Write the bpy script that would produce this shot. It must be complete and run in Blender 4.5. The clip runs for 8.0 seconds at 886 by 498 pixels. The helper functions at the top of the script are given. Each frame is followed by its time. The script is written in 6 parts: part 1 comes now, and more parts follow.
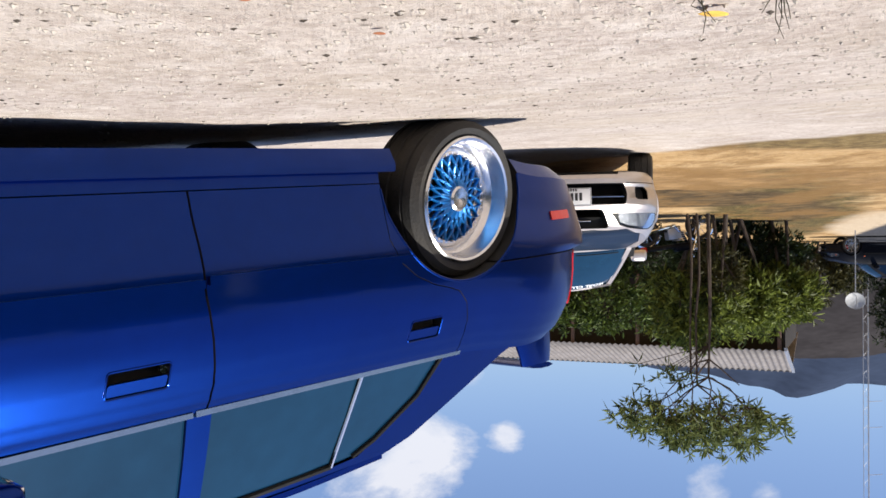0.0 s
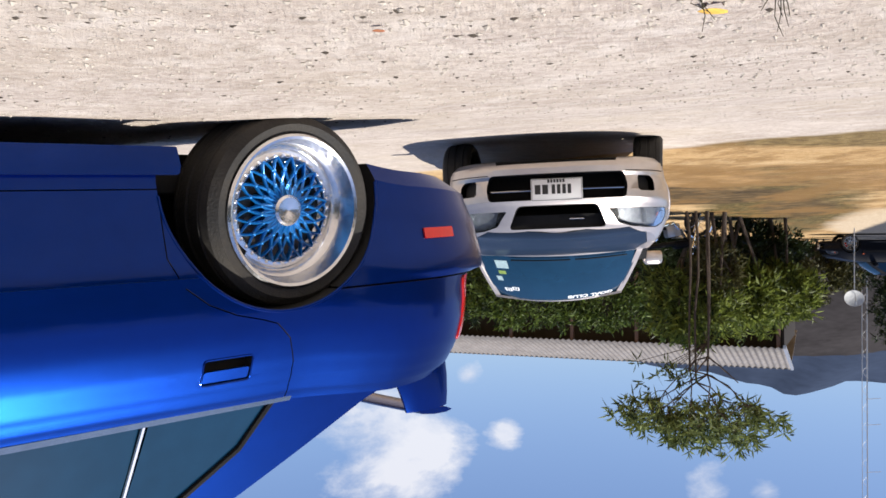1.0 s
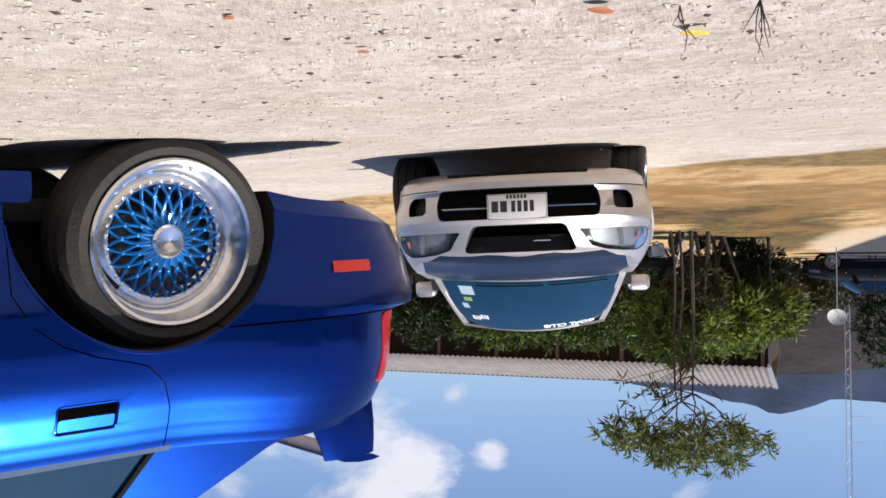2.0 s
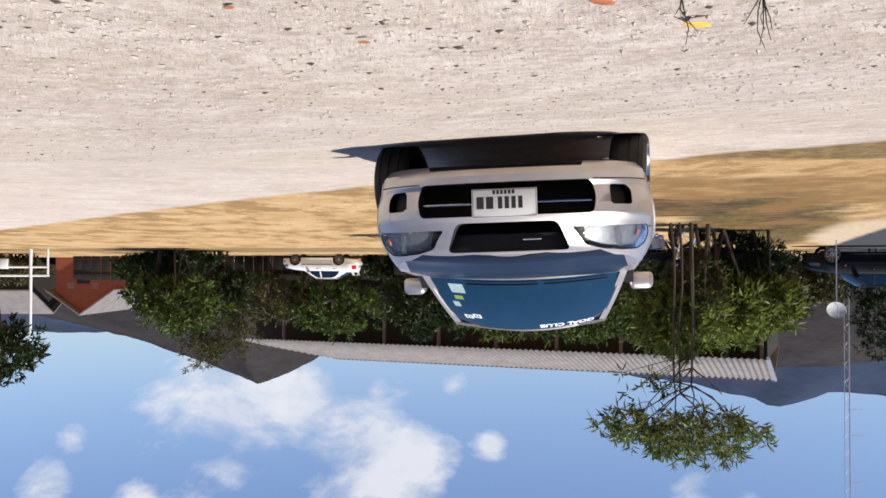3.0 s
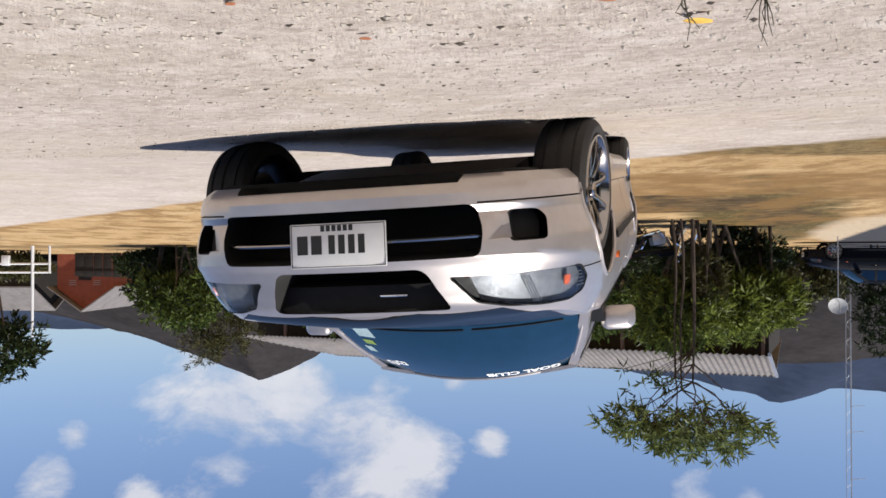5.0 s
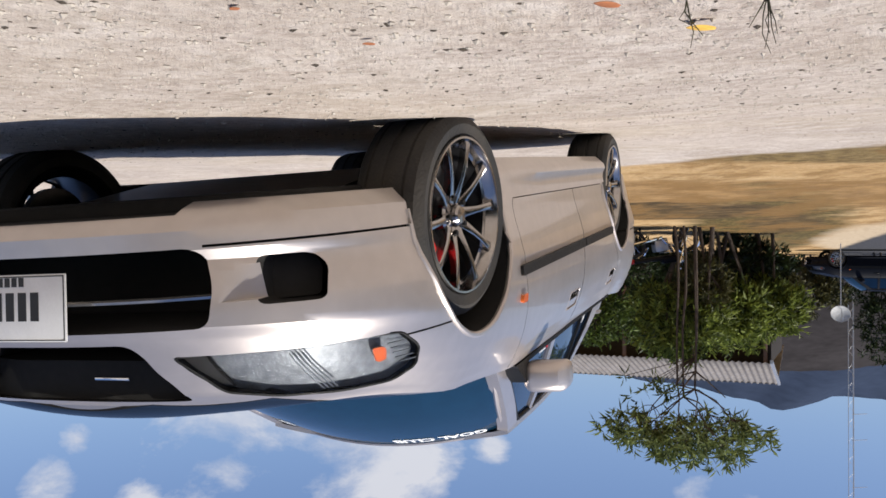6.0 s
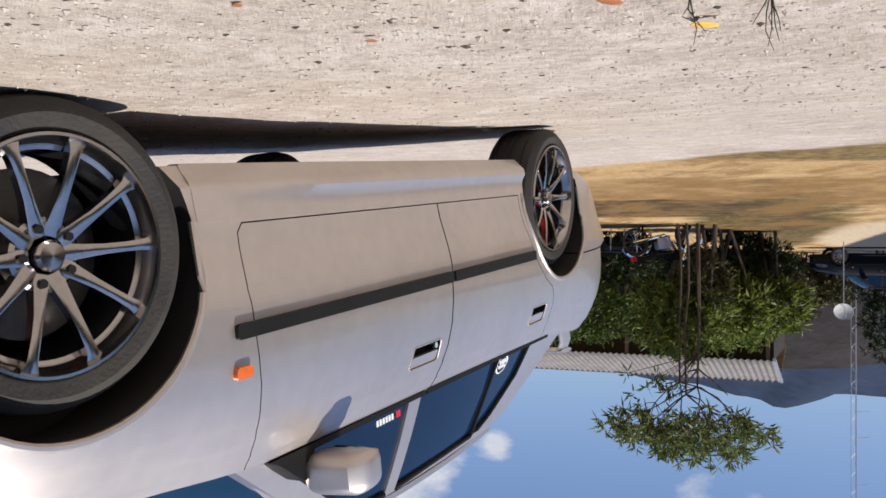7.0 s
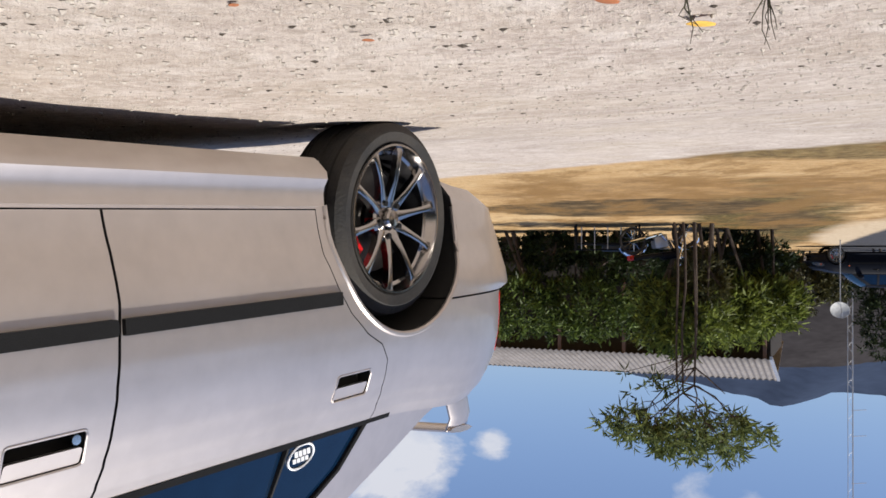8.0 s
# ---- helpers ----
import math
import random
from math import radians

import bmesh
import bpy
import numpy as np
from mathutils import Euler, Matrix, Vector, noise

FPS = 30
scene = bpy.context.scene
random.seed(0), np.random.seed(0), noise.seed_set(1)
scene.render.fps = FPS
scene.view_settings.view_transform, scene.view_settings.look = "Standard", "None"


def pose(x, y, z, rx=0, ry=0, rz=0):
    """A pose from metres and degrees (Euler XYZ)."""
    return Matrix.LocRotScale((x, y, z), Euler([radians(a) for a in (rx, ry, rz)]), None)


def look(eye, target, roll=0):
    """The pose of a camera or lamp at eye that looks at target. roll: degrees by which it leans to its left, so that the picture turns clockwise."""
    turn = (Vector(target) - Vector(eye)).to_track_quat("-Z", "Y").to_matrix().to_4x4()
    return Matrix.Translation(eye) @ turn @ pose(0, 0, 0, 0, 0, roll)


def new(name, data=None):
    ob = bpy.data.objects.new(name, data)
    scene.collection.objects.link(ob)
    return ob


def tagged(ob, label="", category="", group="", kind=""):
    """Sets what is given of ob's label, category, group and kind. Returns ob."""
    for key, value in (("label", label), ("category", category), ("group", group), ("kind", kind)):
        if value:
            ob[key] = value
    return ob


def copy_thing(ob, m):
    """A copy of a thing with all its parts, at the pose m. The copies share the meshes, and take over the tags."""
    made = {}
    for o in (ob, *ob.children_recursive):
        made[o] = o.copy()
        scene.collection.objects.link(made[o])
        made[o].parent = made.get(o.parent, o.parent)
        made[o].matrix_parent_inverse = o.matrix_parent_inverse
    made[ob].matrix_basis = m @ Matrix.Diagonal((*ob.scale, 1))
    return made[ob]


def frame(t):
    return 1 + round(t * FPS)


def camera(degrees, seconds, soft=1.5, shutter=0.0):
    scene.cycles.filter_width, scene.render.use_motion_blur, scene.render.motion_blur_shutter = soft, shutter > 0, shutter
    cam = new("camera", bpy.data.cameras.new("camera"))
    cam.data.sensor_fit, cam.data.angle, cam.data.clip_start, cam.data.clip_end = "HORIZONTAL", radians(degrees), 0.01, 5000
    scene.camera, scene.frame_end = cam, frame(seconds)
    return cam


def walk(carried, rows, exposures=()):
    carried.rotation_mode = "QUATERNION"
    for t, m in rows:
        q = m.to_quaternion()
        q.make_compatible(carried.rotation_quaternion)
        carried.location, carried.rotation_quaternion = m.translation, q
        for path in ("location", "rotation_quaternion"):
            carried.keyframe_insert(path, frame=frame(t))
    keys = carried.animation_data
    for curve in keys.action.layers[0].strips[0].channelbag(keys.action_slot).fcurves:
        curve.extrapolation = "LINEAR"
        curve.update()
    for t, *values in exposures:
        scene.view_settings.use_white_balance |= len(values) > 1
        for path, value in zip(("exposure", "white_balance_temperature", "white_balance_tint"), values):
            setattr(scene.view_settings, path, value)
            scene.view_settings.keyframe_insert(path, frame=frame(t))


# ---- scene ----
# ---------------------------------------------------------------- camera
EYE = (0.0, 0.0, 0.30)
cam = camera(52.0, 8.0, soft=1.6)
TURNS = [  # seconds, yaw, pitch, roll
    (0.0, -1.065, -0.255, 179.84), (0.5, -1.103, -0.204, 179.95), (1.0, -1.012, -0.096, 179.85),
    (1.5, -0.975, -0.349, 179.90), (2.0, -0.067, -1.351, 179.69), (2.2, -0.06, -1.25, 179.75),
    (3.3, -0.03, -0.72, 180.0), (3.5, 0.0, -0.700, 180.0),
    (4.0, -0.039, -0.666, 179.93), (5.5, -0.251, -0.553, 180.01), (6.0, -0.298, -0.919, 180.23),
    (6.5, -0.443, -0.963, 180.19), (7.0, -0.456, -0.741, 180.30), (7.5, -0.336, -0.729, 180.32),
    (8.0, -0.271, -0.697, 180.19)]


def eye_pose(yaw, pitch, roll):
    a, b = radians(yaw), radians(pitch)
    d = Vector((-math.sin(a) * math.cos(b), math.cos(a) * math.cos(b), math.sin(b)))
    return look(EYE, Vector(EYE) + d * 5, roll)


walk(cam, [(t, eye_pose(*r)) for t, *r in TURNS],
     [(0.0, 0.57), (2.2, 0.55), (3.5, 0.40), (4.2, 0.36), (5.5, 0.28), (6.5, 0.28), (8.0, 0.32)])

# ---------------------------------------------------------------- light
SUN_AZ, SUN_EL = radians(246.0), radians(58.0)  # azimuth from +y towards +x
SUN_DIR = Vector((math.sin(SUN_AZ) * math.cos(SUN_EL), math.cos(SUN_AZ) * math.cos(SUN_EL), math.sin(SUN_EL)))
sun = new("sun", bpy.data.lights.new("sun", "SUN"))
sun.data.energy, sun.data.angle, sun.data.color = 5.0, radians(0.55), (1.0, 0.95, 0.87)
sun.matrix_world = look(SUN_DIR * 50, (0, 0, 0))


def link(nt, a, b):
    nt.links.new(a, b)


def node(nt, kind, **values):
    n = nt.nodes.new(kind)
    for key, value in values.items():
        if key in n.inputs:
            n.inputs[key].default_value = value
    return n


def math_node(nt, op, a, b=0.5, clamp=False):
    n = nt.nodes.new("ShaderNodeMath")
    n.operation, n.use_clamp = op, clamp
    for i, v in enumerate((a, b)):
        if isinstance(v, (int, float)):
            n.inputs[i].default_value = v
        else:
            nt.links.new(v, n.inputs[i])
    return n.outputs[0]


def ramp(nt, fac, *stops):
    n = nt.nodes.new("ShaderNodeValToRGB")
    el = n.color_ramp.elements
    while len(el) < len(stops):
        el.new(0.5)
    for e, (p, c) in zip(el, stops):
        e.position, e.color = p, (*c, 1) if len(c) == 3 else c
    nt.links.new(fac, n.inputs[0])
    return n.outputs[0]


def mix(nt, fac, a, b, mode="MIX"):
    n = nt.nodes.new("ShaderNodeMix")
    n.data_type, n.blend_type = "RGBA", mode
    for i, v in ((0, fac), (6, a), (7, b)):
        if isinstance(v, (int, float)):
            n.inputs[i].default_value = v
        elif isinstance(v, tuple):
            n.inputs[i].default_value = (*v, 1)
        else:
            nt.links.new(v, n.inputs[i])
    return n.outputs[2]


world = bpy.data.worlds.new("sky")
scene.world = world
world.use_nodes = True
wt = world.node_tree
wt.nodes.clear()
sky = wt.nodes.new("ShaderNodeTexSky")
sky.sky_type, sky.sun_disc = "NISHITA", False
sky.sun_elevation, sky.sun_rotation = SUN_EL, SUN_AZ
sky.air_density, sky.dust_density, sky.ozone_density = 1.0, 0.6, 1.5
geo = wt.nodes.new("ShaderNodeTexCoord")
cl_noise = node(wt, "ShaderNodeTexNoise", Scale=8.0, Detail=10.0, Roughness=0.62, Distortion=0.2)
cl_map = wt.nodes.new("ShaderNodeMapping")
cl_map.inputs["Scale"].default_value = (1.0, 1.0, 1.7)
cl_map.inputs["Location"].default_value = (0.35, 0.0, 0.1)
link(wt, geo.outputs["Generated"], cl_map.inputs[0])
link(wt, cl_map.outputs[0], cl_noise.inputs["Vector"])


def cloud_bank(direction, wide):
    d = wt.nodes.new("ShaderNodeVectorMath")
    d.operation = "DISTANCE"
    link(wt, geo.outputs["Generated"], d.inputs[0])
    d.inputs[1].default_value = Vector(direction).normalized()
    return math_node(wt, "SUBTRACT", 1.0, math_node(wt, "DIVIDE", d.outputs["Value"], wide), True)


banks = cloud_bank((0.235, 1.0, 0.172), 0.165)
for d_, w_ in (((0.105, 1.0, 0.200), 0.165), ((0.155, 1.0, 0.158), 0.12), ((0.24, 1.0, 0.225), 0.07), ((0.035, 1.0, 0.208), 0.08), ((0.435, 1.0, 0.243), 0.055), ((0.405, 1.0, 0.195), 0.035),
               ((0.34, 1.0, 0.268), 0.045), ((-0.05, 1.0, 0.20), 0.036), ((0.075, 1.0, 0.142), 0.035), ((-0.01, 1.0, 0.138), 0.035), ((-0.275, 1.0, 0.262), 0.055), ((-0.335, 1.0, 0.266), 0.05),
               ((0.9, -0.8, 0.45), 0.5), ((0.2, -1, 0.35), 0.4), ((0.7, -0.9, 0.9), 0.4)):
    banks = math_node(wt, "MAXIMUM", banks, cloud_bank(d_, w_))
cover = math_node(wt, "ADD", math_node(wt, "MULTIPLY", cl_noise.outputs[0], 2.2), math_node(wt, "MULTIPLY", banks, 1.1))
cover = math_node(wt, "MULTIPLY", math_node(wt, "SUBTRACT", cover, 1.62), 2.4, True)
cover = ramp(wt, cover, (0.0, (0, 0, 0)), (0.45, (0.32, 0.32, 0.32)), (1.0, (0.74, 0.74, 0.74)))
cl_shade = ramp(wt, cl_noise.outputs[0], (0.38, (6.0, 6.5, 7.8)), (0.62, (9.4, 9.2, 9.3)))
bg = node(wt, "ShaderNodeBackground", Strength=0.074)
tint = mix(wt, 1.0, sky.outputs[0], (1.05, 1.09, 1.30), "MULTIPLY")
link(wt, mix(wt, cover, tint, cl_shade), bg.inputs[0])
out = wt.nodes.new("ShaderNodeOutputWorld")
link(wt, bg.outputs[0], out.inputs[0])


# ---------------------------------------------------------------- materials
def mat(name, color, rough=0.5, metal=0.0, vary=0.0, scale=8.0, bump=0.0, bump_scale=60.0, coat=0.0, dirt=None, **extra):
    """A principled material with grain at two scales, fine relief and an optional dirt colour."""
    m = bpy.data.materials.new(name)
    m.use_nodes = True
    nt = m.node_tree
    p = nt.nodes["Principled BSDF"]
    p.inputs["Base Color"].default_value = (*color, 1)
    p.inputs["Roughness"].default_value, p.inputs["Metallic"].default_value = rough, metal
    p.inputs["Coat Weight"].default_value, p.inputs["Coat Roughness"].default_value = coat, 0.03
    for key, value in extra.items():
        p.inputs[key.replace("_", " ")].default_value = value
    tc = nt.nodes.new("ShaderNodeTexCoord")
    base = None
    if vary:
        n1 = node(nt, "ShaderNodeTexNoise", Scale=scale, Detail=6.0, Roughness=0.6)
        n2 = node(nt, "ShaderNodeTexNoise", Scale=scale * 9, Detail=3.0)
        for n in (n1, n2):
            link(nt, tc.outputs["Object"], n.inputs["Vector"])
        f = math_node(nt, "ADD", math_node(nt, "MULTIPLY", n1.outputs[0], 0.65), math_node(nt, "MULTIPLY", n2.outputs[0], 0.35))
        lo, hi = tuple(c * (1 - vary) for c in color), tuple(min(1, c * (1 + vary)) for c in color)
        base = ramp(nt, f, (0.3, lo), (0.7, hi))
    if dirt:
        nd = node(nt, "ShaderNodeTexNoise", Scale=3.0, Detail=8.0, Roughness=0.7)
        link(nt, tc.outputs["Object"], nd.inputs["Vector"])
        fac = ramp(nt, nd.outputs[0], (0.45, (0, 0, 0)), (0.75, (0.6, 0.6, 0.6)))
        base = mix(nt, fac, base if base is not None else color, dirt)
        link(nt, math_node(nt, "ADD", math_node(nt, "MULTIPLY", fac, 0.3), rough, True), p.inputs["Roughness"])
    if base is not None:
        link(nt, base, p.inputs["Base Color"])
    if bump:
        nb = node(nt, "ShaderNodeTexNoise", Scale=bump_scale, Detail=4.0)
        link(nt, tc.outputs["Object"], nb.inputs["Vector"])
        b = node(nt, "ShaderNodeBump", Strength=bump, Distance=0.02)
        link(nt, nb.outputs[0], b.inputs["Height"])
        link(nt, b.outputs[0], p.inputs["Normal"])
    return m


def paint(name, color, metal, rough, flake=0.06, coat=1.0):
    """Car paint: metallic base with fine flake under a clear coat, thin dust over it."""
    m = mat(name, color, rough, metal, vary=0.10, scale=2.2, coat=coat)
    nt = m.node_tree
    p = nt.nodes["Principled BSDF"]
    p.inputs["Coat Roughness"].default_value = 0.035
    tc = nt.nodes.new("ShaderNodeTexCoord")
    v = node(nt, "ShaderNodeTexVoronoi", Scale=900.0)
    link(nt, tc.outputs["Object"], v.inputs["Vector"])
    b = node(nt, "ShaderNodeBump", Strength=flake, Distance=0.002)
    link(nt, v.outputs["Distance"], b.inputs["Height"])
    link(nt, b.outputs[0], p.inputs["Normal"])
    n = node(nt, "ShaderNodeTexNoise", Scale=7.0, Detail=7.0, Roughness=0.65)
    link(nt, tc.outputs["Object"], n.inputs["Vector"])
    link(nt, ramp(nt, n.outputs[0], (0.4, (0.03, 0.03, 0.03)), (0.75, (0.10, 0.10, 0.10))), p.inputs["Coat Roughness"])
    return m


SILVER = paint("silver_paint", (0.535, 0.484, 0.452), 0.82, 0.42, coat=0.5)
BLUE = paint("blue_paint", (0.0014, 0.0235, 0.175), 0.98, 0.31, coat=0.24)
HOOD_BLACK = paint("dark_hood_paint", (0.010, 0.017, 0.032), 0.0, 0.35, coat=0.05)
HOOD_BLACK.node_tree.nodes["Principled BSDF"].inputs["Specular IOR Level"].default_value = 0.12
TRIM = mat("black_trim_plastic", (0.012, 0.012, 0.012), 0.5, bump=0.15, bump_scale=300, vary=0.2, Specular_IOR_Level=0.14)
CAVITY = mat("underbody_black", (0.012, 0.011, 0.010), 0.9, vary=0.4, scale=5)
RUBBER = mat("tyre_rubber", (0.015, 0.0145, 0.014), 0.75, vary=0.3, scale=14, bump=0.2, bump_scale=120, dirt=(0.075, 0.062, 0.047))
CHROME = mat("polished_metal", (0.86, 0.86, 0.87), 0.07, 1.0, vary=0.05, scale=20)
ALLOY = mat("gunmetal_alloy", (0.42, 0.40, 0.385), 0.17, 1.0, vary=0.12, scale=15)
ALLOY_DARK = mat("dark_alloy_barrel", (0.05, 0.05, 0.055), 0.35, 0.9, vary=0.2)
MESH_BLUE = paint("blue_wheel_lacquer", (0.006, 0.15, 0.44), 0.5, 0.32, coat=0.6)
STEEL = mat("brake_disc_steel", (0.10, 0.095, 0.09), 0.4, 1.0, vary=0.2, scale=30)
RED_CALIPER = mat("red_caliper_paint", (0.62, 0.012, 0.015), 0.35, vary=0.15)
GLASS = mat("blue_tinted_glass", (0.006, 0.030, 0.062), 0.02, 0.0, vary=0.2, scale=1.5, IOR=1.5, Specular_IOR_Level=0.52)
GLASS_DARK = mat("dark_film_glass", (0.003, 0.013, 0.034), 0.02, 0.0, vary=0.2, scale=1.5, IOR=1.5, Specular_IOR_Level=0.30)
WHITE_PAINT = paint("white_paint", (0.78, 0.78, 0.77), 0.0, 0.35)
DARK_PAINT = paint("dark_blue_paint", (0.003, 0.004, 0.008), 0.0, 0.5, coat=0.04)
DARK_PAINT.node_tree.nodes["Principled BSDF"].inputs["Specular IOR Level"].default_value = 0.12
LIP = mat("polished_lip", (0.74, 0.74, 0.75), 0.22, 1.0, vary=0.12, scale=25, bump=0.05, bump_scale=60)
LENS = mat("clear_lens", (0.95, 0.96, 0.97), 0.05, Transmission_Weight=1.0, IOR=1.07)
REFLECTOR = mat("lamp_reflector", (0.105, 0.115, 0.13), 0.42, 0.3, vary=0.4, scale=30, bump=0.08, bump_scale=55, Specular_IOR_Level=0.25)
AMBER = mat("amber_lens", (0.60, 0.12, 0.012), 0.12, coat=0.6, vary=0.15, scale=50)
AMBER_DIM = mat("amber_bulb_cover", (0.36, 0.058, 0.005), 0.3, vary=0.3, scale=60)
RED_LENS = mat("red_lens", (0.40, 0.009, 0.006), 0.2, coat=0.25, vary=0.15, scale=50)
PLATE = mat("plate_white", (0.74, 0.74, 0.72), 0.4, vary=0.06, scale=20)
INK = mat("black_ink", (0.015, 0.015, 0.015), 0.5)
DECAL = mat("white_decal", (0.85, 0.86, 0.87), 0.45)
DECAL_PALE = mat("pale_reflection_decal", (0.30, 0.40, 0.42), 0.5, vary=0.3, scale=40)
DECAL_GREEN = mat("green_reflection_decal", (0.20, 0.28, 0.06), 0.5, vary=0.3, scale=40)
DECAL_RED = mat("red_decal", (0.6, 0.02, 0.03), 0.45)


# ---------------------------------------------------------------- mesh helpers
def mesh_from(bm, name, material, smooth=0.0):
    me = bpy.data.meshes.new(name)
    bm.to_mesh(me)
    bm.free()
    for m in material if isinstance(material, (list, tuple)) else [material]:
        me.materials.append(m)
    if smooth:
        me.polygons.foreach_set("use_smooth", [True] * len(me.polygons))
        me.set_sharp_from_angle(angle=radians(smooth))
    me.update()
    return me


def part(name, bm, material, parent, label="", smooth=35.0):
    """One mesh object under a thing or a part. bm: a bmesh, or mesh data to share."""
    me = bm if isinstance(bm, bpy.types.Mesh) else mesh_from(bm, name, material, smooth)
    ob = new(name, me)
    ob.parent = parent
    if label:
        ob["label"] = label
    return ob


def thing(name, label, category, at=None, group="", kind=""):
    ob = new(name)
    ob.empty_display_size = 0.1
    if at is not None:
        ob.matrix_basis = at
    return tagged(ob, label, category, group, kind)


def box(bm, x0, x1, y0, y1, z0, z1, bevel=0.0, seg=2, m=None):
    r = bmesh.ops.create_cube(bm, size=1.0)["verts"]
    for v in r:
        v.co = Vector(((x0 + x1) / 2 + v.co.x * (x1 - x0), (y0 + y1) / 2 + v.co.y * (y1 - y0), (z0 + z1) / 2 + v.co.z * (z1 - z0)))
    if bevel:
        es = list({e for v in r for e in v.link_edges})
        g = bmesh.ops.bevel(bm, geom=es, offset=bevel, segments=seg, profile=0.5, affect="EDGES")
        r = list({v for f in g["faces"] for v in f.verts} | {v for v in r if v.is_valid})
    if m is not None:
        bmesh.ops.transform(bm, matrix=m, verts=r)
    return r


def bar(bm, a, b, r0, r1=None, seg=8, cap=True):
    """A tapered round bar from a to b."""
    a, b = Vector(a), Vector(b)
    d = b - a
    q = d.to_track_quat("Z", "Y").to_matrix().to_4x4()
    bmesh.ops.create_cone(bm, cap_ends=cap, segments=seg, radius1=r0, radius2=r0 if r1 is None else r1, depth=d.length,
                          matrix=Matrix.Translation((a + b) / 2) @ q)


def tube(bm, pts, r0, r1=None, seg=6):
    """One swept round tube through points, tapered from r0 to r1."""
    pts = [Vector(p) for p in pts]
    rings = []
    n = len(pts) - 1
    for k, p in enumerate(pts):
        d = (pts[min(n, k + 1)] - pts[max(0, k - 1)]).normalized()
        a = d.cross(Vector((0.31, 0.17, 0.93))).normalized()
        c = d.cross(a)
        r = r0 + ((r0 if r1 is None else r1) - r0) * k / n
        rings.append([bm.verts.new(p + (a * math.cos(t) + c * math.sin(t)) * r) for t in [2 * math.pi * j / seg for j in range(seg)]])
    for p, q in zip(rings, rings[1:]):
        for j in range(seg):
            bm.faces.new((p[j], p[(j + 1) % seg], q[(j + 1) % seg], q[j]))
    bm.faces.new(rings[0][::-1]), bm.faces.new(rings[-1])


def lathe(bm, profile, seg=48, axis="x"):
    """Turn a profile of (along, radius) round the x axis."""
    rings = []
    for u, r in profile:
        rings.append([bm.verts.new((u, r * math.cos(2 * math.pi * k / seg), r * math.sin(2 * math.pi * k / seg))) for k in range(seg)])
    for a, b in zip(rings, rings[1:]):
        for k in range(seg):
            bm.faces.new((a[k], a[(k + 1) % seg], b[(k + 1) % seg], b[k]))
    bmesh.ops.recalc_face_normals(bm, faces=bm.faces)


def tab(points, t):
    """Smooth look-up in a short table of (place, value)."""
    if t <= points[0][0]:
        return points[0][1]
    for (a, va), (b, vb) in zip(points, points[1:]):
        if t <= b:
            k = (t - a) / (b - a)
            k = k * k * (3 - 2 * k) * 0.5 + k * 0.5
            return va + (vb - va) * k
    return points[-1][1]


# ---------------------------------------------------------------- ground
RISE = [(-1.5, -0.31), (-0.3, -0.288), (0.5, -0.272), (1.3, -0.302), (2.1, -0.363), (2.9, -0.443), (3.7, -0.530), (4.5, -0.616), (5.3, -0.696),
        (6.1, -0.763), (6.9, -0.816), (7.7, -0.854), (8.5, -0.882), (9.3, -0.902), (11.0, -0.93), (14.0, -0.93), (24.0, -0.80), (50.0, -0.42), (90.0, -0.30)]


def ground_z(x, y):
    s = y - 0.6 * max(-2.5, min(x, 1.7)) * max(0.0, min(1.0, (14 - y) / 8))
    s0 = RISE[0][0]
    if s <= s0:
        h = RISE[0][1]
    else:
        h = float(np.interp(s, [a for a, _ in RISE], [b for _, b in RISE]))
    return EYE[2] + h


